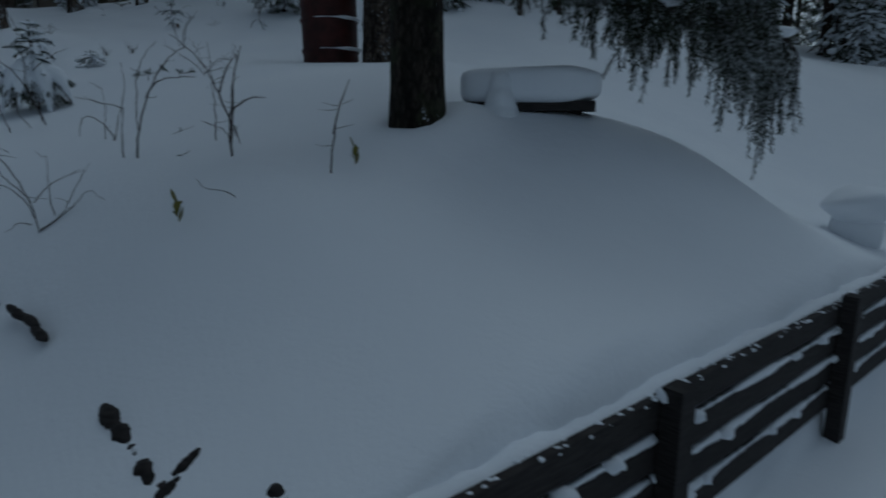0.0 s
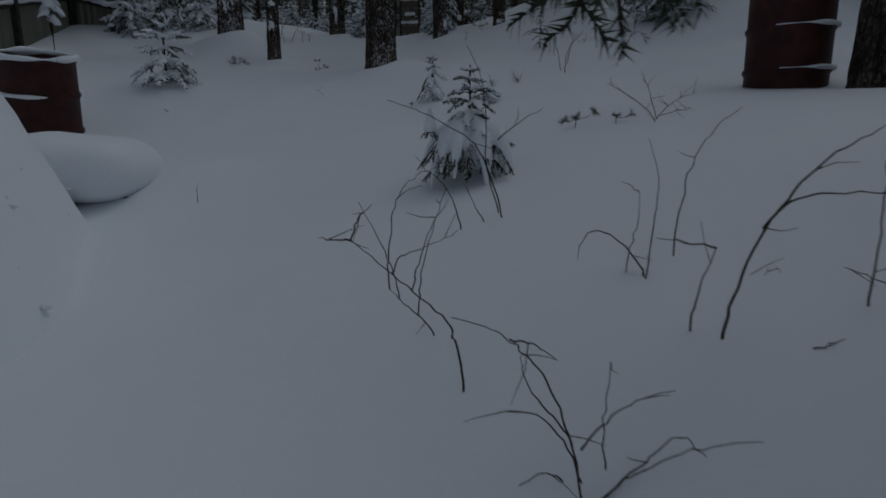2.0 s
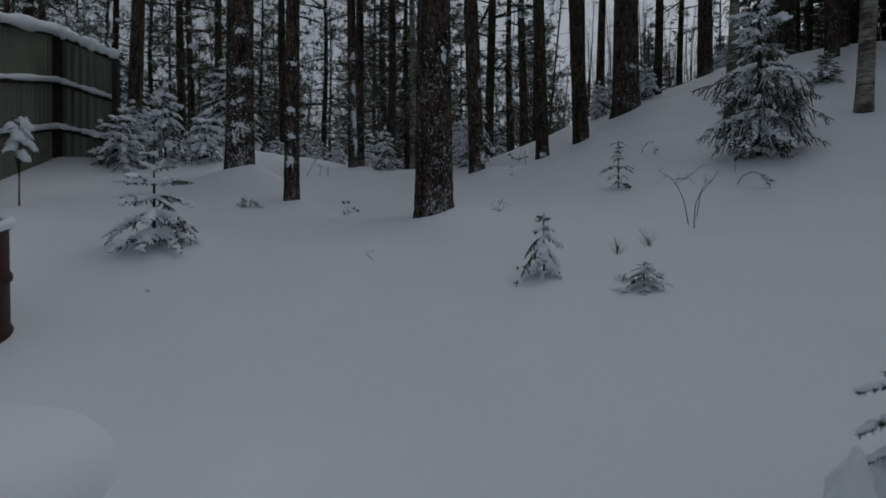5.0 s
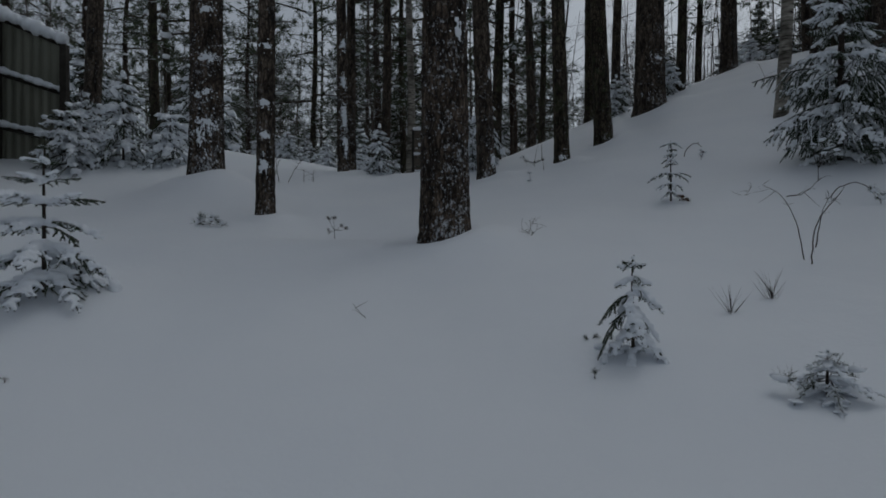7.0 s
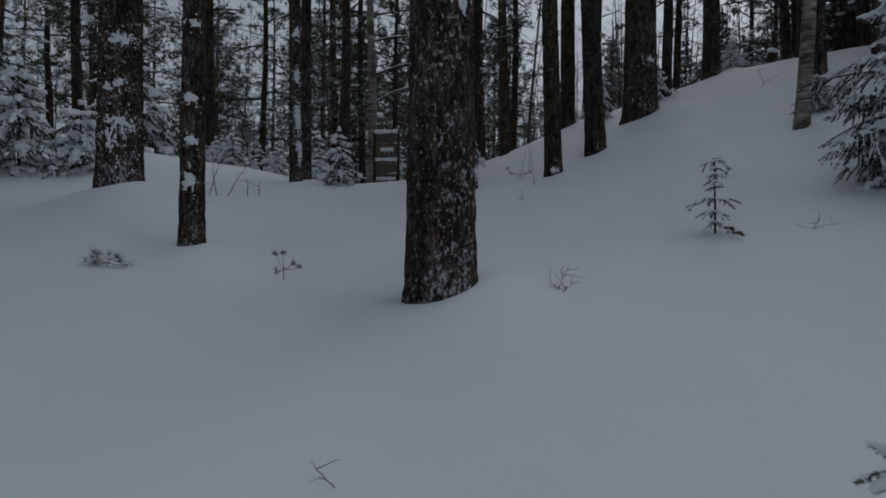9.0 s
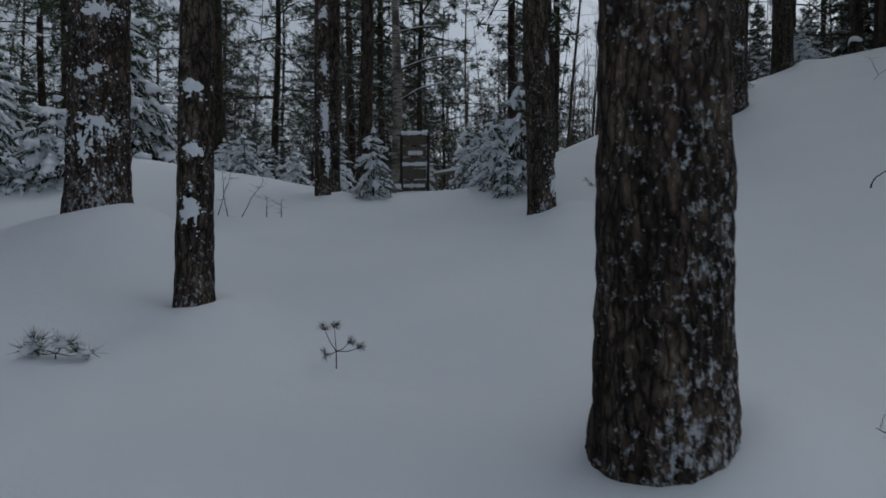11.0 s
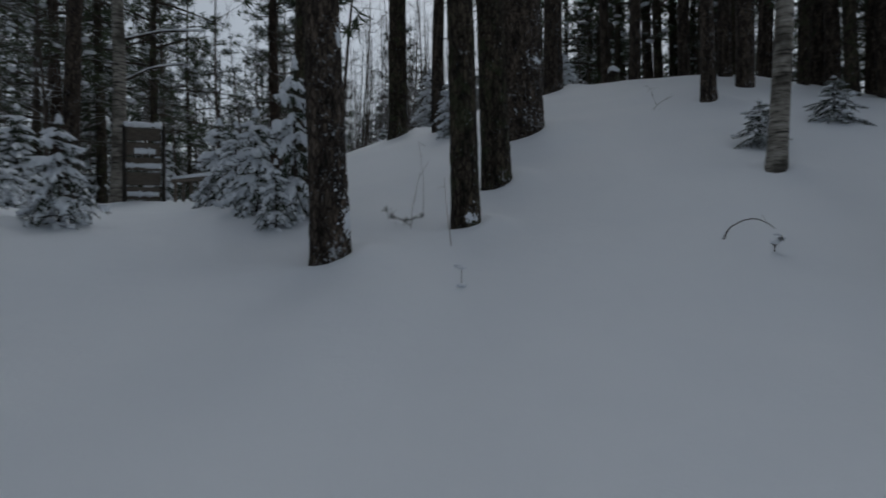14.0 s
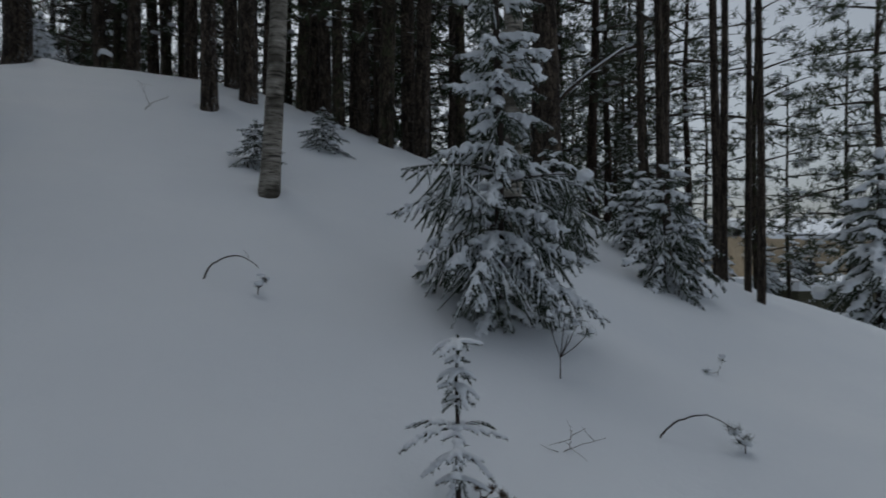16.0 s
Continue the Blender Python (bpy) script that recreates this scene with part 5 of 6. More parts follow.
# ---------- bare shrubs ----------
def shrub(x, y, stems, label, mat=M_TWIG, thick=0.0042, seed=1, side=3, drop=0.03, name="bare_shrub"):
    """Stems through the given points (offsets from the foot), with fine side twigs."""
    t = thing(name, x, y, label=label, category="shrub", group="bare shrubs")
    k = np.random.default_rng(seed)
    for i, st in enumerate(stems):
        p = np.array(st, float)
        if i == 0:
            p = np.vstack([p[0] + np.array([0, 0, -0.12]), p])
        u = np.linspace(0, 1, len(p))
        uu = np.linspace(0, 1, 4 * len(p))
        # smooth the line a little
        q = np.stack([np.interp(uu, u, p[:, c]) for c in range(3)], 1)
        for _ in range(4):
            q[1:-1] = (q[:-2] + 2 * q[1:-1] + q[2:]) / 4
        q[1:-1] += k.normal(0, 0.002, q[1:-1].shape)
        r = 0.85 * thick * (1 if i == 0 else 0.75) * (1 - 0.72 * uu)
        sh = Shape()
        sh.tube(q, r, 6)
        for _ in range(side):
            j = int(k.integers(len(q) // 3, len(q)))
            d = k.normal(0, 1, 3) * np.array([1, 1, 0.5]) + np.array([0, 0, 0.35])
            d *= k.uniform(0.05, 0.13) / np.linalg.norm(d)
            sh.tube([q[j], q[j] + d * 0.5 + k.normal(0, 0.006, 3), q[j] + d], [0.0014, 0.0010, 0.0005], 4, False)
        part("stem", sh, mat, t)
    return t


shrub(-1.96, 2.47, [[(0, 0, 0.03), (-0.01, -0.03, 0.13), (-0.02, -0.05, 0.19), (-0.08, -0.11, 0.26), (-0.13, -0.17, 0.34), (-0.18, -0.22, 0.4)],
      [(-0.18, -0.22, 0.4), (-0.23, -0.27, 0.41)],
      [(-0.18, -0.22, 0.4), (-0.2, -0.17, 0.44), (-0.19, -0.12, 0.47)]], "dark bare shrub stem leaning far over the snow", M_TWIG, 0.0042, 2, 1)
shrub(-2.12, 2.63, [[(0, 0, -0.01), (-0.05, -0.03, 0.05), (-0.1, -0.05, 0.1), (-0.12, -0.07, 0.13)],
      [(-0.12, -0.07, 0.13), (-0.13, -0.06, 0.23), (-0.12, -0.05, 0.34), (-0.1, -0.04, 0.41), (-0.06, -0.01, 0.46), (0.02, 0.04, 0.48)],
      [(-0.05, -0.03, 0.05), (-0.02, -0.07, 0.16), (0.01, -0.1, 0.23), (0.06, -0.14, 0.34), (0.12, -0.18, 0.44)],
      [(-0.04, -0.08, 0.14), (0.01, -0.13, 0.23), (0.08, -0.19, 0.34), (0.15, -0.23, 0.42)],
      [(-0.1, -0.05, 0.1), (-0.13, -0.04, 0.19), (-0.19, -0.04, 0.29), (-0.25, -0.03, 0.37)],
      [(-0.13, -0.04, 0.17), (-0.09, -0.06, 0.23), (-0.01, -0.06, 0.26), (0.1, -0.08, 0.32)]], "bare shrub with upright wands from a creeping stem", M_TWIG, 0.0036, 3, 1)
shrub(-1.61, 2.32, [[(0.025, -0.10, -0.12), (0.02, -0.04, -0.08), (-0.02, -0.02, 0.06), (-0.05, -0.03, 0.15), (-0.09, -0.05, 0.23), (-0.11, -0.07, 0.26), (-0.14, -0.08, 0.29), (-0.18, -0.09, 0.31), (-0.25, -0.12, 0.33)],
      [(-0.02, -0.02, 0.06), (-0.07, -0.03, 0.13), (-0.11, -0.04, 0.17), (-0.13, -0.04, 0.22), (-0.13, -0.04, 0.25)],
      [(0.03, -0.07, -0.05), (0.08, 0.0, 0.0), (0.14, -0.03, 0.07), (0.23, -0.09, 0.16), (0.31, -0.15, 0.22)],
      [(0.03, -0.07, -0.05), (0.08, 0.0, 0.0), (0.13, 0.03, 0.05), (0.17, 0.04, 0.11), (0.21, 0.05, 0.08), (0.25, 0.06, 0.04)],
      [(-0.02, -0.01, -0.06), (-0.05, -0.01, -0.02), (-0.1, -0.02, -0.03), (-0.16, -0.04, -0.09)],
      [(-0.14, -0.08, 0.29), (-0.09, -0.07, 0.29), (-0.05, -0.05, 0.25)],
      [(0.01, -0.05, 0.0), (-0.03, -0.03, 0.07), (-0.08, -0.05, 0.13), (-0.15, -0.08, 0.14), (-0.22, -0.12, 0.11)],
      [(0.0, -0.03, 0.06), (0.04, 0.0, 0.12), (0.09, 0.04, 0.16), (0.16, 0.08, 0.18)]], "branching bare shrub standing in smooth snow", M_TWIG, 0.0036, 4, 1)
shrub(-2.20, 3.33, [[(0, 0, -0.03), (-0.01, -0.04, 0.07), (-0.04, -0.1, 0.22), (-0.07, -0.14, 0.29), (-0.14, -0.21, 0.34), (-0.22, -0.28, 0.4), (-0.3, -0.36, 0.43)],
      [(-0.06, -0.02, -0.05), (-0.08, -0.09, 0.03), (-0.09, -0.16, 0.12)],
      [(-0.13, -0.12, -0.05), (-0.16, -0.13, 0.07), (-0.2, -0.15, 0.14), (-0.26, -0.17, 0.18)],
      [(-0.02, -0.01, 0.01), (-0.07, -0.03, 0.18), (-0.07, -0.03, 0.39), (-0.09, -0.03, 0.54), (-0.14, -0.06, 0.64)],
      [(-0.03, -0.01, 0.29), (0.05, 0.02, 0.36), (0.13, 0.05, 0.41)]], "tall bare shrub bending over a little spruce", M_TWIG, 0.0042, 5, 1)
shrub(-1.38, 2.67, [[(0, 0, 0.02), (0.02, 0, 0.12), (0.06, 0.01, 0.26), (0.11, 0.01, 0.33), (0.17, 0.01, 0.35), (0.28, 0.02, 0.35)],
      [(0.06, 0.01, 0.26), (0.11, 0.01, 0.34), (0.16, 0.01, 0.42), (0.22, 0.01, 0.46), (0.26, 0.01, 0.49)]], "bare stem arching wide over the snow", M_TWIG, 0.0056, 7, 1)
shrub(-1.45, 2.69, [[(0, 0, 0.02), (0.01, -0.02, 0.11), (0.04, -0.04, 0.21)],
      [(0.04, -0.04, 0.21), (0.02, -0.07, 0.22), (-0.07, -0.2, 0.25)]], "greyish bare stem with a sideways crook", M_TWIG_GREY, 0.0048, 27, 1)
shrub(-1.59, 2.88, [[(0, 0, 0.01), (0, 0.09, 0.15), (0, 0.16, 0.27), (-0.05, 0.22, 0.38)]], "thin upright bare wand", M_TWIG_GREY, 0.0036, 9, 1)
shrub(-1.59, 2.89, [[(0, 0, -0.01), (-0.04, 0.02, 0.05), (-0.11, 0.04, 0.1), (-0.18, 0.06, 0.11), (-0.21, 0.07, 0.06), (-0.22, 0.08, 0.01)]], "small bare stem hooked back to the snow", M_TWIG, 0.004, 6, 1)
shrub(-1.65, 2.91, [[(0, 0, 0.05), (0.03, -0.02, 0.15), (0.03, -0.04, 0.23)],
      [(0.03, -0.04, 0.23), (0.01, -0.05, 0.25), (-0.02, -0.05, 0.26)]], "short thin bare wand with a bent tip", M_TWIG_GREY, 0.003, 28, 0)
shrub(-1.54, 3.01, [[(0, 0, -0.03), (0.01, -0.01, 0.13), (0.03, -0.02, 0.26), (0.08, -0.03, 0.36), (0.15, -0.03, 0.42)]], "long thin bare wand bending outwards", M_TWIG_GREY, 0.004, 32, 1)
shrub(-1.08, 2.84, [[(0, 0, 0), (0, 0, 0.15), (0, 0, 0.29), (-0.01, 0, 0.44)],
      [(0.06, 0.01, -0.01), (0.04, 0.01, 0.04), (0, 0, 0.06), (-0.06, -0.01, 0.08)]], "straight thin bare wand with a low side twig", M_TWIG_GREY, 0.0042, 29, 1)
shrub(-0.93, 2.60, [[(0, 0, 0), (0, 0, 0.1), (0.02, 0, 0.24), (0.04, 0.01, 0.38), (0.07, 0.01, 0.45)],
      [(0, 0, 0.03), (0.02, 0, 0.16), (0.03, 0, 0.31), (0.05, 0.01, 0.41)],
      [(0.01, 0, 0.13), (-0.03, 0, 0.24), (-0.06, -0.01, 0.32), (-0.1, -0.01, 0.4), (-0.21, -0.03, 0.49)],
      [(0.02, 0, 0.18), (0.07, 0.01, 0.23), (0.16, 0.02, 0.24)],
      [(0.02, 0, 0.12), (0.04, 0.01, 0.04)],
      [(-0.03, 0, 0.26), (0, 0, 0.35), (0.05, 0.01, 0.42)]], "upright many-stemmed bare shrub on the snowy rise", M_TWIG, 0.007, 8, 2)
shrub(-1.57, 2.34, [[(0, 0, 0), (-0.01, 0, 0.09), (0, 0, 0.22)]], "single bare twig beside a branching shrub", M_TWIG, 0.003, 26, 1)
shrub(-1.35, 2.92, [[(0, 0, 0), (0.05, 0.01, -0.01), (0.08, 0.02, -0.01)],
      [(0.05, 0.01, -0.01), (0.06, 0.02, 0.02)]], "small bare twig half sunk in the snow", M_TWIG, 0.003, 30, 1)
shrub(-1.20, 2.66, [[(0, 0, 0), (0.03, 0.01, 0), (0.06, 0.02, 0.02)]], "small bare twig lying on the snow", M_TWIG, 0.003, 31, 1)
shrub(-0.44, 2.3, [[(0, 0, 0), (0.01, 0.03, 0.13), (0.03, 0.07, 0.28), (0.07, 0.1, 0.37)], [(0.01, 0.04, 0.16), (0.03, 0.07, 0.27), (0.05, 0.09, 0.32)]], "frosted bare stem beside the old spruce", M_TWIG_GREY, 0.006, 10)
shrub(-0.74, 2.1, [[(0, 0, 0), (-0.04, -0.01, 0.03), (-0.1, -0.03, 0.03), (-0.13, -0.04, 0.07)]], "thin twig lying across the snow", M_TWIG, 0.003, 11, 0)
shrub(-3.26, 7.73, [[(-0.01, 0, 0), (0, 0, 0.18), (0.06, 0.03, 0.3), (0.13, 0.07, 0.37), (0.17, 0.08, 0.44)], [(-0.05, -0.02, 0), (-0.09, -0.04, 0.23), (-0.16, -0.08, 0.38), (-0.27, -0.13, 0.44)], [(0.01, 0.01, 0.07), (0.04, 0.02, 0.27), (0.08, 0.04, 0.37)], [(-0.14, -0.07, 0.37), (-0.06, -0.03, 0.38), (0.02, 0.01, 0.46)]],
      "forked bare shrub on the open slope", M_TWIG, 0.006, 12, 5)
shrub(-1.87, 4.76, [[(0.01, 0, 0), (-0.07, -0.02, 0.08), (-0.18, -0.06, 0.16), (-0.26, -0.1, 0.2)], [(0.01, 0, 0), (-0.02, 0.01, 0.1), (-0.05, 0.02, 0.19), (-0.08, 0.01, 0.22)], [(0.01, 0, 0), (0.05, 0.04, 0.06), (0.12, 0.09, 0.12), (0.2, 0.14, 0.15)], [(0.03, 0.02, 0.02), (0.11, 0.07, 0.05), (0.18, 0.11, 0.06)]], "low spreading bare shrub", M_TWIG, 0.004, 13, 5)
shrub(-9.5, 10.2, [[(0, 0, 0), (-0.05, 0, 0.2), (-0.08, 0.02, 0.42)], [(-0.12, -0.05, 0), (-0.17, -0.07, 0.2), (-0.19, -0.06, 0.38)], [(-0.08, -0.04, 0), (-0.04, 0, 0.22), (0.03, 0.02, 0.44)], [(0.12, 0.05, 0), (0.2, 0.09, 0.18), (0.3, 0.14, 0.33)], [(0.33, 0.14, 0), (0.33, 0.14, 0.2)], [(0.45, 0.2, 0), (0.45, 0.2, 0.16)]], "thicket of thin bare saplings before the wood", M_TWIG, 0.007, 15, 9)
shrub(-6.36, 12.3, [[(0, 0, 0), (0.02, 0, 0.2), (0.08, 0.02, 0.46)], [(0, 0, 0.03), (-0.14, -0.05, 0.1), (-0.22, -0.08, 0.15)], [(0.1, 0.03, 0.1), (0.11, 0.04, 0.36), (0.07, 0.04, 0.7)]], "sparse bare shrub between the trunks", M_TWIG, 0.004, 16, 3)
shrub(-6.05, 11.75, [[(0, 0, 0), (-0.03, 0, 0.22), (-0.05, 0.01, 0.5)]], "dry upright stalk between the trunks", M_DEAD, 0.004, 17, 2)
shrub(-5.081, 7.902, [[(-0, -0, 0), (0.03, -0, 0.08), (0.05, -0.01, 0.12), (0.08, -0.01, 0.19)], [(0.03, -0, 0.07), (-0.01, 0, 0.09), (-0.03, 0, 0.1)], [(-0, -0, 0), (0.06, -0.01, 0.06), (0.1, -0.01, 0.1)], [(0.05, -0.01, 0.12), (0.04, -0.01, 0.16), (0.04, -0, 0.17)], [(0.06, -0.01, 0.06), (0.07, -0.01, 0.08)]], "frosted twig fanning out of the snow by a pine", M_TWIG_GREY, 0.0032, 18, 3)
shrub(-5.36, 6.19, [[(0, 0, 0), (-0.03, -0.01, 0.03), (-0.07, -0.03, 0.08)]], "tiny dark twig in the open snow", M_TWIG, 0.003, 19, 2)
shrub(-3.2, 15.5, [[(0, 0, 0), (0.12, 0.04, 0.14), (0.35, 0.14, 0.26)], [(0.08, 0.03, 0.1), (-0.02, 0, 0.32)]], "snow-bent twigs near the ridge", M_TWIG_GREY, 0.006, 21, 4)
shrub(-4.21, 11.58, [[(0, 0, 0), (0.04, -0.04, 0.09), (0.12, -0.13, 0.14), (0.19, -0.21, 0.1), (0.22, -0.24, 0.06)]], "arched twig bowed down by a clot of snow", M_TWIG, 0.008, 22, 1)
shrub(-2.95, 9.47, [[(0, 0, 0), (0.04, -0.05, 0.06), (0.13, -0.14, 0.11), (0.22, -0.23, 0.06), (0.27, -0.29, -0.02)]], "arched pine twig bent to the snow", M_TWIG, 0.007, 23, 0)
shrub(-3.62, 9.62, [[(0, 0, 0), (0.09, -0.05, 0.03), (0.22, -0.12, 0.05)], [(0.06, -0.04, 0.02), (0.10, -0.03, 0.09)]], "fine bare twig beside the sapling", M_TWIG, 0.003, 24, 4)


# ---------- tufts, seedlings and small finds ----------
def tuft(x, y, z, blades, length, mat, label, name="pine_seedling", heads=((0, 0, 0.1),), lean=0.0, snow=True):
    t = thing(name, x, y, z, label, "seedling", "seedlings in the snow")
    global rng
    rng = np.random.default_rng(int(abs(x * 100 + y * 10)))
    st = Shape()
    tallest = max(q[2] for q in heads)
    fork, fat = np.array([lean * 0.5, 0, 0.35 * tallest]), 1 + 3.5 * max(0, tallest - 0.25)
    st.tube([(0, 0, -0.1), (lean * 0.25, 0, 0.0), fork], np.array([0.003, 0.0026, 0.0022]) * fat, 6)
    for q in heads:
        st.tube([fork, (fork + np.array(q)) / 2 + np.array([0, 0, -0.01]), q], np.array([0.0022, 0.0018, 0.0012]) * fat, 5)
    part("stem", st, M_TWIG, t)
    for hd in heads:
        gr = Shape()
        h = np.array(hd, float)
        if name == "dry_tuft":
            gr.needles((0, 0, -0.04), (0, 0, 0.03), blades // 2, 0.15, 0.004, 0.55, 0.0)
        else:
            for q in range(4):
                ax = rng.normal(0, 1, 3) * np.array([1, 1, 0.5]) + np.array([0, 0, 0.5])
                ax *= length * 0.9 / np.linalg.norm(ax)
                gr.needles(h - ax * 0.3, h + ax * 0.6, blades // 3, length * 0.8, length * 0.04, 0.8, 0.0)
        tagged(part("needle_tuft", gr, mat, t, smooth=False), kind="stuff")
        if snow:
            sn = Shape()
            for _ in range(2):
                sn.blob(h + rng.normal(0, 0.012, 3) + np.array([0, 0, 0.012]), (0.026, 0.022, 0.013), 1, 0.25)
            part("snow_clot", sn, M_SNOW, t)
    return t


tuft(-7.08, 8.24, None, 110, 0.040, M_TWIG_GREY, "frosted pine seedling with small needle tufts", heads=((-0.045, -0.03, 0.165), (-0.01, 0.0, 0.175), (0.05, 0.03, 0.10), (0.085, 0.055, 0.075), (-0.04, -0.03, 0.05)), snow=False)
tuft(-7.93, 7.52, None, 90, 0.075, M_SPRUCE, "bent pine sprig with long needles on the snow", heads=((-0.07, -0.04, 0.07), (0.10, 0.05, 0.02), (0.02, 0.01, 0.055), (-0.10, -0.03, 0.03)))
tuft(-3.70, 6.72, None, 45, 0.075, M_TWIG, "tuft of dry twigs sticking from the snow", name="dry_tuft", heads=((0.0, 0, 0.06),), snow=False)
tuft(-3.52, 6.95, None, 45, 0.08, M_TWIG, "tuft of dry twigs sticking from the snow", name="dry_tuft", heads=((0.0, 0, 0.06),), snow=False)
tuft(-3.42, 5.98, None, 70, 0.05, M_SPRUCE, "spruce shoot pressed down by snow", heads=((-0.12, -0.05, 0.03), (0.02, 0, 0.08), (0.06, 0.04, 0.04)))
tuft(-6.02, 11.0, None, 30, 0.03, M_TWIG, "small frosted sprout before the trunks", heads=((0.0, 0, 0.13), (0.01, 0, 0.02)))
tuft(-4.0, 11.33, None, 60, 0.04, M_TWIG_GREY, "clot of snow on a bowed twig tip", heads=((0.0, 0, 0.04), (0.03, -0.03, 0.08)))
tuft(-2.66, 9.18, None, 120, 0.06, M_SPRUCE, "needle-clad tip of a bowed pine twig", heads=((0.0, 0.0, 0.05), (-0.05, 0.04, 0.10)))
tuft(-1.30, 9.77, None, 70, 0.04, M_SPRUCE, "small sprig clotted with snow", heads=((-0.08, 0.05, 0.05), (0.03, -0.02, 0.13)))
tuft(-2.97, 10.0, None, 120, 0.06, M_SPRUCE, "thin pine sapling with a bushy snow-flecked top", heads=((0.03, -0.01, 0.36), (0.09, -0.05, 0.30), (-0.04, 0.04, 0.30), (0.12, -0.09, 0.24), (0.05, -0.03, 0.27)))
tuft(-2.33, 4.80, None, 150, 0.045, M_SPRUCE, "spruce tips peeping out of the snow", heads=((0.0, 0, 0.04), (0.10, 0.06, 0.07), (-0.06, -0.05, 0.02)), snow=False)
tuft(-2.1, 4.85, None, 120, 0.04, M_SPRUCE, "spruce tips peeping out of the snow", heads=((0.0, 0, 0.02), (0.08, 0.03, 0.03)), snow=False)
tuft(-4.27, 6.27, gz(-4.27, 6.27) - 0.03, 60, 0.03, M_SPRUCE, "dark spruce tip in a hollow of the snow", heads=((0.0, 0, 0.02), (0.03, 0.02, 0.03)), snow=False)
tuft(-4.17, 5.95, gz(-4.17, 5.95) - 0.03, 60, 0.03, M_SPRUCE, "dark spruce tip in a hollow of the snow", heads=((0.0, 0, 0.02),), snow=False)
tuft(-6.33, 5.03, None, 25, 0.03, M_DEAD, "dark cone lying in the snow", name="pine_cone", heads=((0.0, 0, 0.02),), snow=False)
tuft(-4.12, 9.58, None, 200, 0.03, M_DEAD, "brown dead spruce branch beside the sapling", name="dead_branch", heads=((0.0, 0.0, 0.05), (0.02, -0.03, 0.035), (0.035, -0.065, 0.025), (0.05, -0.10, 0.01), (0.065, -0.135, 0.0), (0.08, -0.17, -0.01)), snow=False)
shrub(-4.08, 3.44, [[(0, 0, 0), (0.01, 0.004, 0.05), (0.0, 0.0, 0.075), (0.015, 0.008, 0.115)]], "thin dark bent stalk in the open snow", M_TWIG, 0.003, 25, 0)
tuft(-6.42, 12.42, None, 60, 0.05, M_SPRUCE, "low pine sprig between the trunks with dark needles", heads=((-0.14, -0.06, 0.12), (-0.09, -0.04, 0.06), (0.08, 0.03, 0.06), (0.15, 0.06, 0.08), (0.02, 0.0, 0.03)), snow=False)
clotted = tuft(-10.08, 6.23, None, 110, 0.07, M_SPRUCE, "slender pine sapling clotted with snow near the fence", heads=((0.0, 0, 0.98), (-0.13, 0.0, 0.80), (0.05, 0.0, 0.72), (-0.03, 0, 0.60)))

sh = Shape()
rng = np.random.default_rng(8)
for q in range(9):
    a = q * 2.4
    p = np.array([0.0, 0.0, 0.58 + 0.045 * q])
    e = p + np.array([math.cos(a) * 0.17, math.sin(a) * 0.17, -0.10])
    sh.pad(np.array([p, (p + e) / 2 + np.array([0, 0, 0.03]), e]), 0.1, 1.0, 0.055, 0.05, np.array([-math.sin(a), math.cos(a), 0]), 2, 0.2)
tagged(part("snow_load", sh, M_SNOW, clotted), kind="stuff")


def leaf(x, y, label):
    t = thing("withered_leaf", x, y, label=label, category="leaf")
    for k in range(5):
        sh = Shape()
        q = np.linspace(0, 1, 7)
        w = 0.012 * np.sin(math.pi * np.clip(q * 0.96 + 0.03, 0, 1))
        z = 0.01 + 0.05 * q - 0.03 * q * q * (k % 2)
        a = 0.8 + k * 2.1
        c = np.stack([0.020 * math.cos(a) * q, 0.020 * math.sin(a) * q, z + 0.016 * k], 1)
        s_ = np.array([-math.sin(a), math.cos(a), 0.2])
        v = np.concatenate([c - s_ * w[:, None], c + s_ * w[:, None], c + s_ * w[:, None] * 0.9 + np.array([0, 0, 0.002]), c - s_ * w[:, None] * 0.9 + np.array([0, 0, 0.002])])
        n = 7
        sh.add(v, [(i, i + 1, n + i + 1, n + i) for i in range(n - 1)] + [(2 * n + i, 2 * n + i + 1, 3 * n + i + 1, 3 * n + i) for i in range(n - 1)])
        part("leaf", sh, M_LEAF, t)


leaf(-0.91, 1.99, "curled yellow-green leaf standing in the snow")
leaf(-0.36, 2.42, "curled yellow-green leaf standing in the snow")


# a buried plank edge that shows as a dark broken line, and rough ends of old branches
def fragments(name, a, b, n, size, words, seed, lift=0.0):
    t = thing(name, a[0], a[1], label=words, category="branch")
    k = np.random.default_rng(seed)
    for i in range(n):
        s = (i + 0.5) / n
        x, y = a[0] + (b[0] - a[0]) * s, a[1] + (b[1] - a[1]) * s
        sh = Shape()
        d = np.array([b[0] - a[0], b[1] - a[1], gz(*b) - gz(*a)])
        d = d / np.linalg.norm(d)
        ln = np.linalg.norm(np.array(b) - np.array(a)) / n * k.uniform(1.0, 1.7)
        c = np.array([x - a[0], y - a[1], gz(x, y) - gz(*a) + lift]) + k.normal(0, 0.006, 3)
        u = np.linspace(-0.5, 0.5, 16)
        sh.tube(c + d * (u * ln)[:, None] + k.normal(0, 0.05 * size, (16, 3)), (1.0 - 3.4 * np.abs(u) ** 2.2) * size * k.uniform(0.85, 1.15, 16) + 0.001, 12)
        part("piece", sh, M_RAIL, t)
    return t


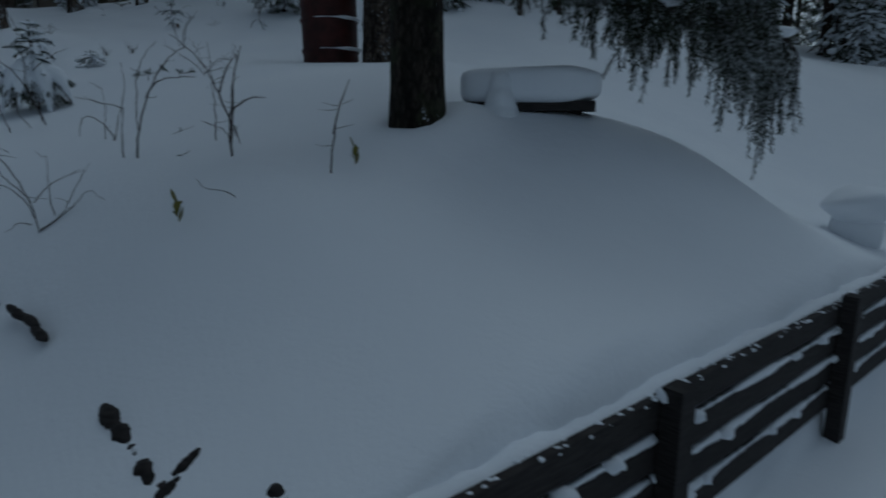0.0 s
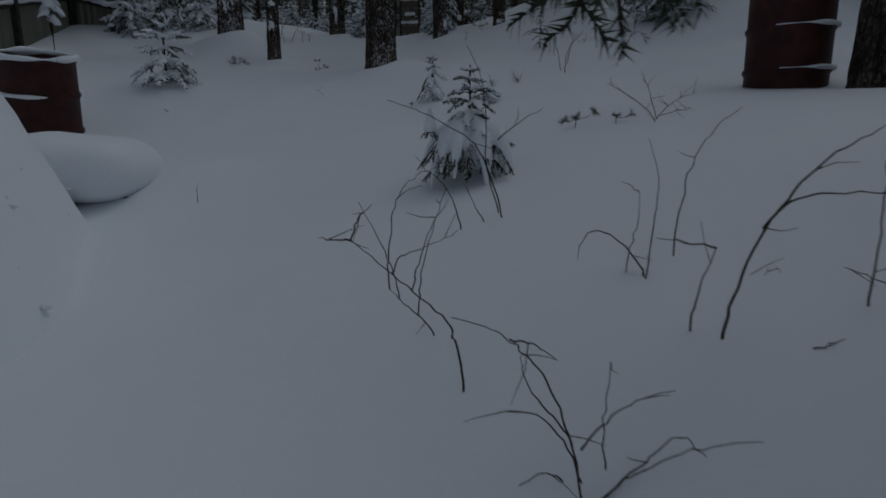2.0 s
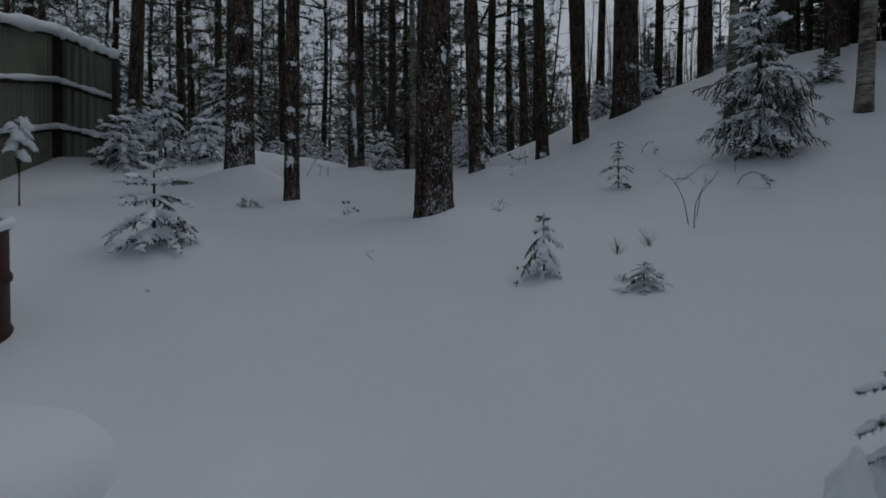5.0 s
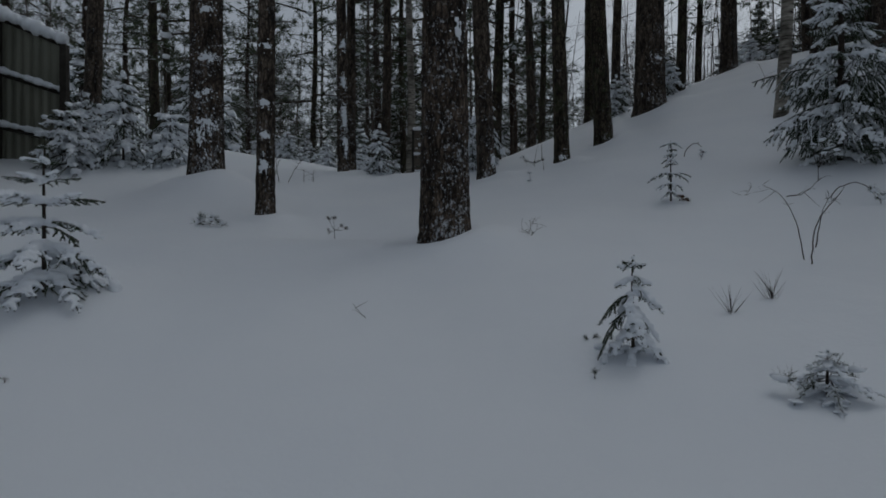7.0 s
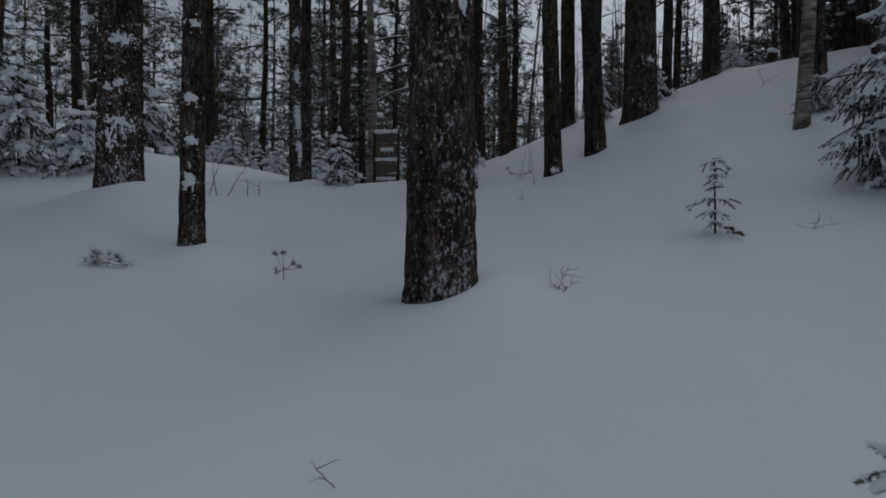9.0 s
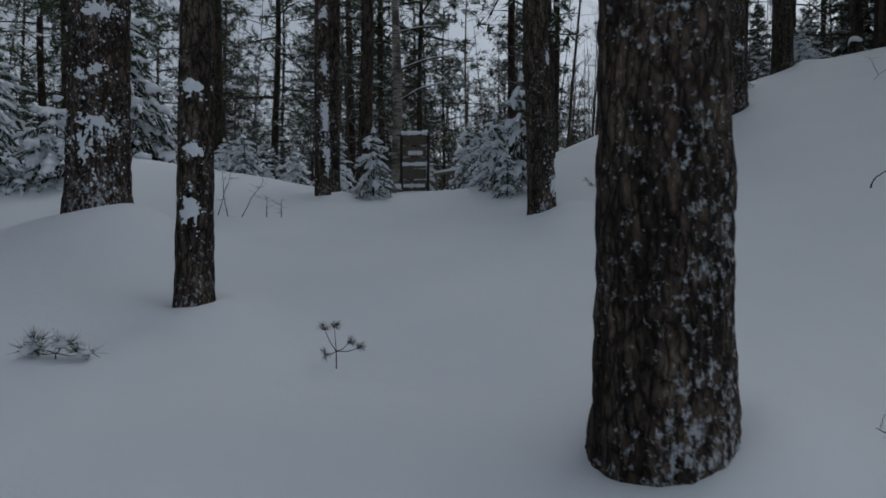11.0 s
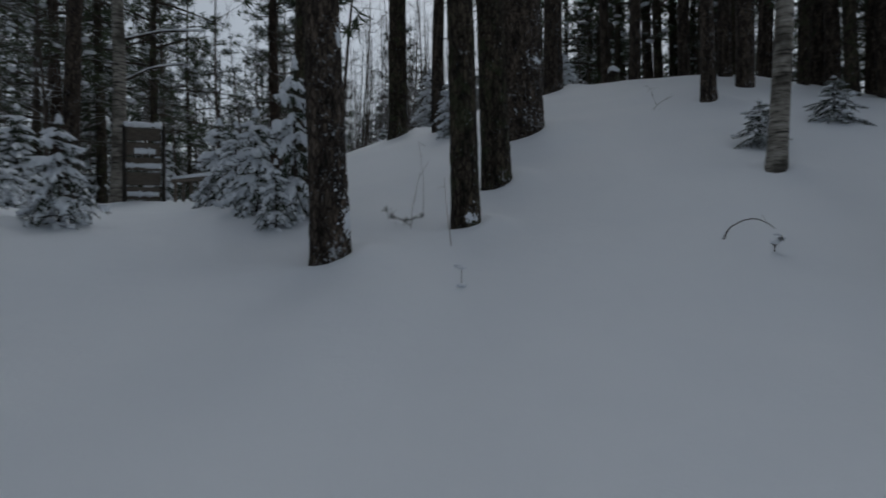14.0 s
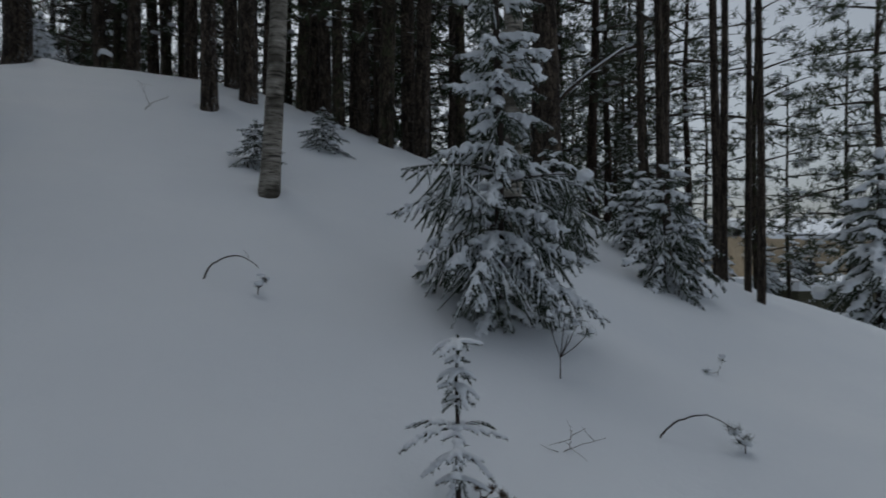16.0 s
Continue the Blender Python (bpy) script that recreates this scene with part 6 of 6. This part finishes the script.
fragments("buried_branch", (-1.83, 2.14), (-1.71, 2.06), 2, 0.009, "dark buried branch breaking through the snow", 3, 0.0)
fragments("buried_branch", (-1.68, 2.01), (-1.52, 1.92), 3, 0.010, "dark buried branch breaking through the snow", 4, -0.001)
fragments("buried_branch", (-1.42, 1.85), (-1.19, 1.67), 3, 0.015, "dark buried branch breaking through the snow", 9, -0.002)
fragments("old_branch", (-0.85, 1.38), (-0.58, 1.10), 5, 0.024, "rough dark branch ends crusted with snow", 5, -0.014)
fragments("old_branch", (-0.62, 1.10), (-0.55, 1.22), 2, 0.018, "rough dark branch ends crusted with snow", 6, -0.006)
fragments("old_branch", (-0.67, 1.21), (-0.57, 1.08), 2, 0.018, "rough dark branch ends crusted with snow", 8, -0.006)
fragments("old_branch", (-0.36, 1.10), (-0.30, 1.06), 2, 0.02, "short dark branch end in the snow", 7, 0.0)

# ---------- house and shed far down to the east ----------
house = thing("house", 27.5, 15.8, 0.45, "beige house with a snow-covered roof seen between trunks", "house", turn=-40)
sh = Shape()
sh.box((0, 0, 1.4), (7, 6, 4.6))
part("wall", sh, M_WALL, house, smooth=False)
sh = Shape()
sh.add([(-3.9, -3.5, 3.5), (3.9, -3.5, 3.5), (3.9, 0, 4.3), (-3.9, 0, 4.3), (-3.9, 3.5, 3.5), (3.9, 3.5, 3.5), (-3.9, -3.5, 3.75), (3.9, -3.5, 3.75), (3.9, 0, 4.6), (-3.9, 0, 4.6), (-3.9, 3.5, 3.75), (3.9, 3.5, 3.75)],
       [(0, 1, 2, 3), (3, 2, 5, 4), (6, 9, 8, 7), (9, 10, 11, 8), (0, 6, 7, 1), (4, 5, 11, 10), (0, 3, 9, 6), (3, 4, 10, 9), (1, 7, 8, 2), (2, 8, 11, 5)])
part("roof", sh, M_SNOW, house, "roof thick with snow", smooth=False)
for k in (-2, 0.6):
    sh = Shape()
    sh.box((k, -3.02, 1.9), (1.0, 0.06, 1.2))
    part("window", sh, M_DARK, house, smooth=False)
shed = thing("shed", 20.4, 13.4, 0.45, "low olive shed with a flat snow-covered roof", "shed", turn=-30)
sh = Shape()
sh.box((0, 0, 0.5), (6, 3.4, 2.2))
part("wall", sh, M_SHED, shed, smooth=False)
sh = Shape()
sh.box((0, 0, 1.78), (6.6, 4.0, 0.32))
part("roof", sh, M_SNOW, shed, "flat roof under snow", smooth=False)
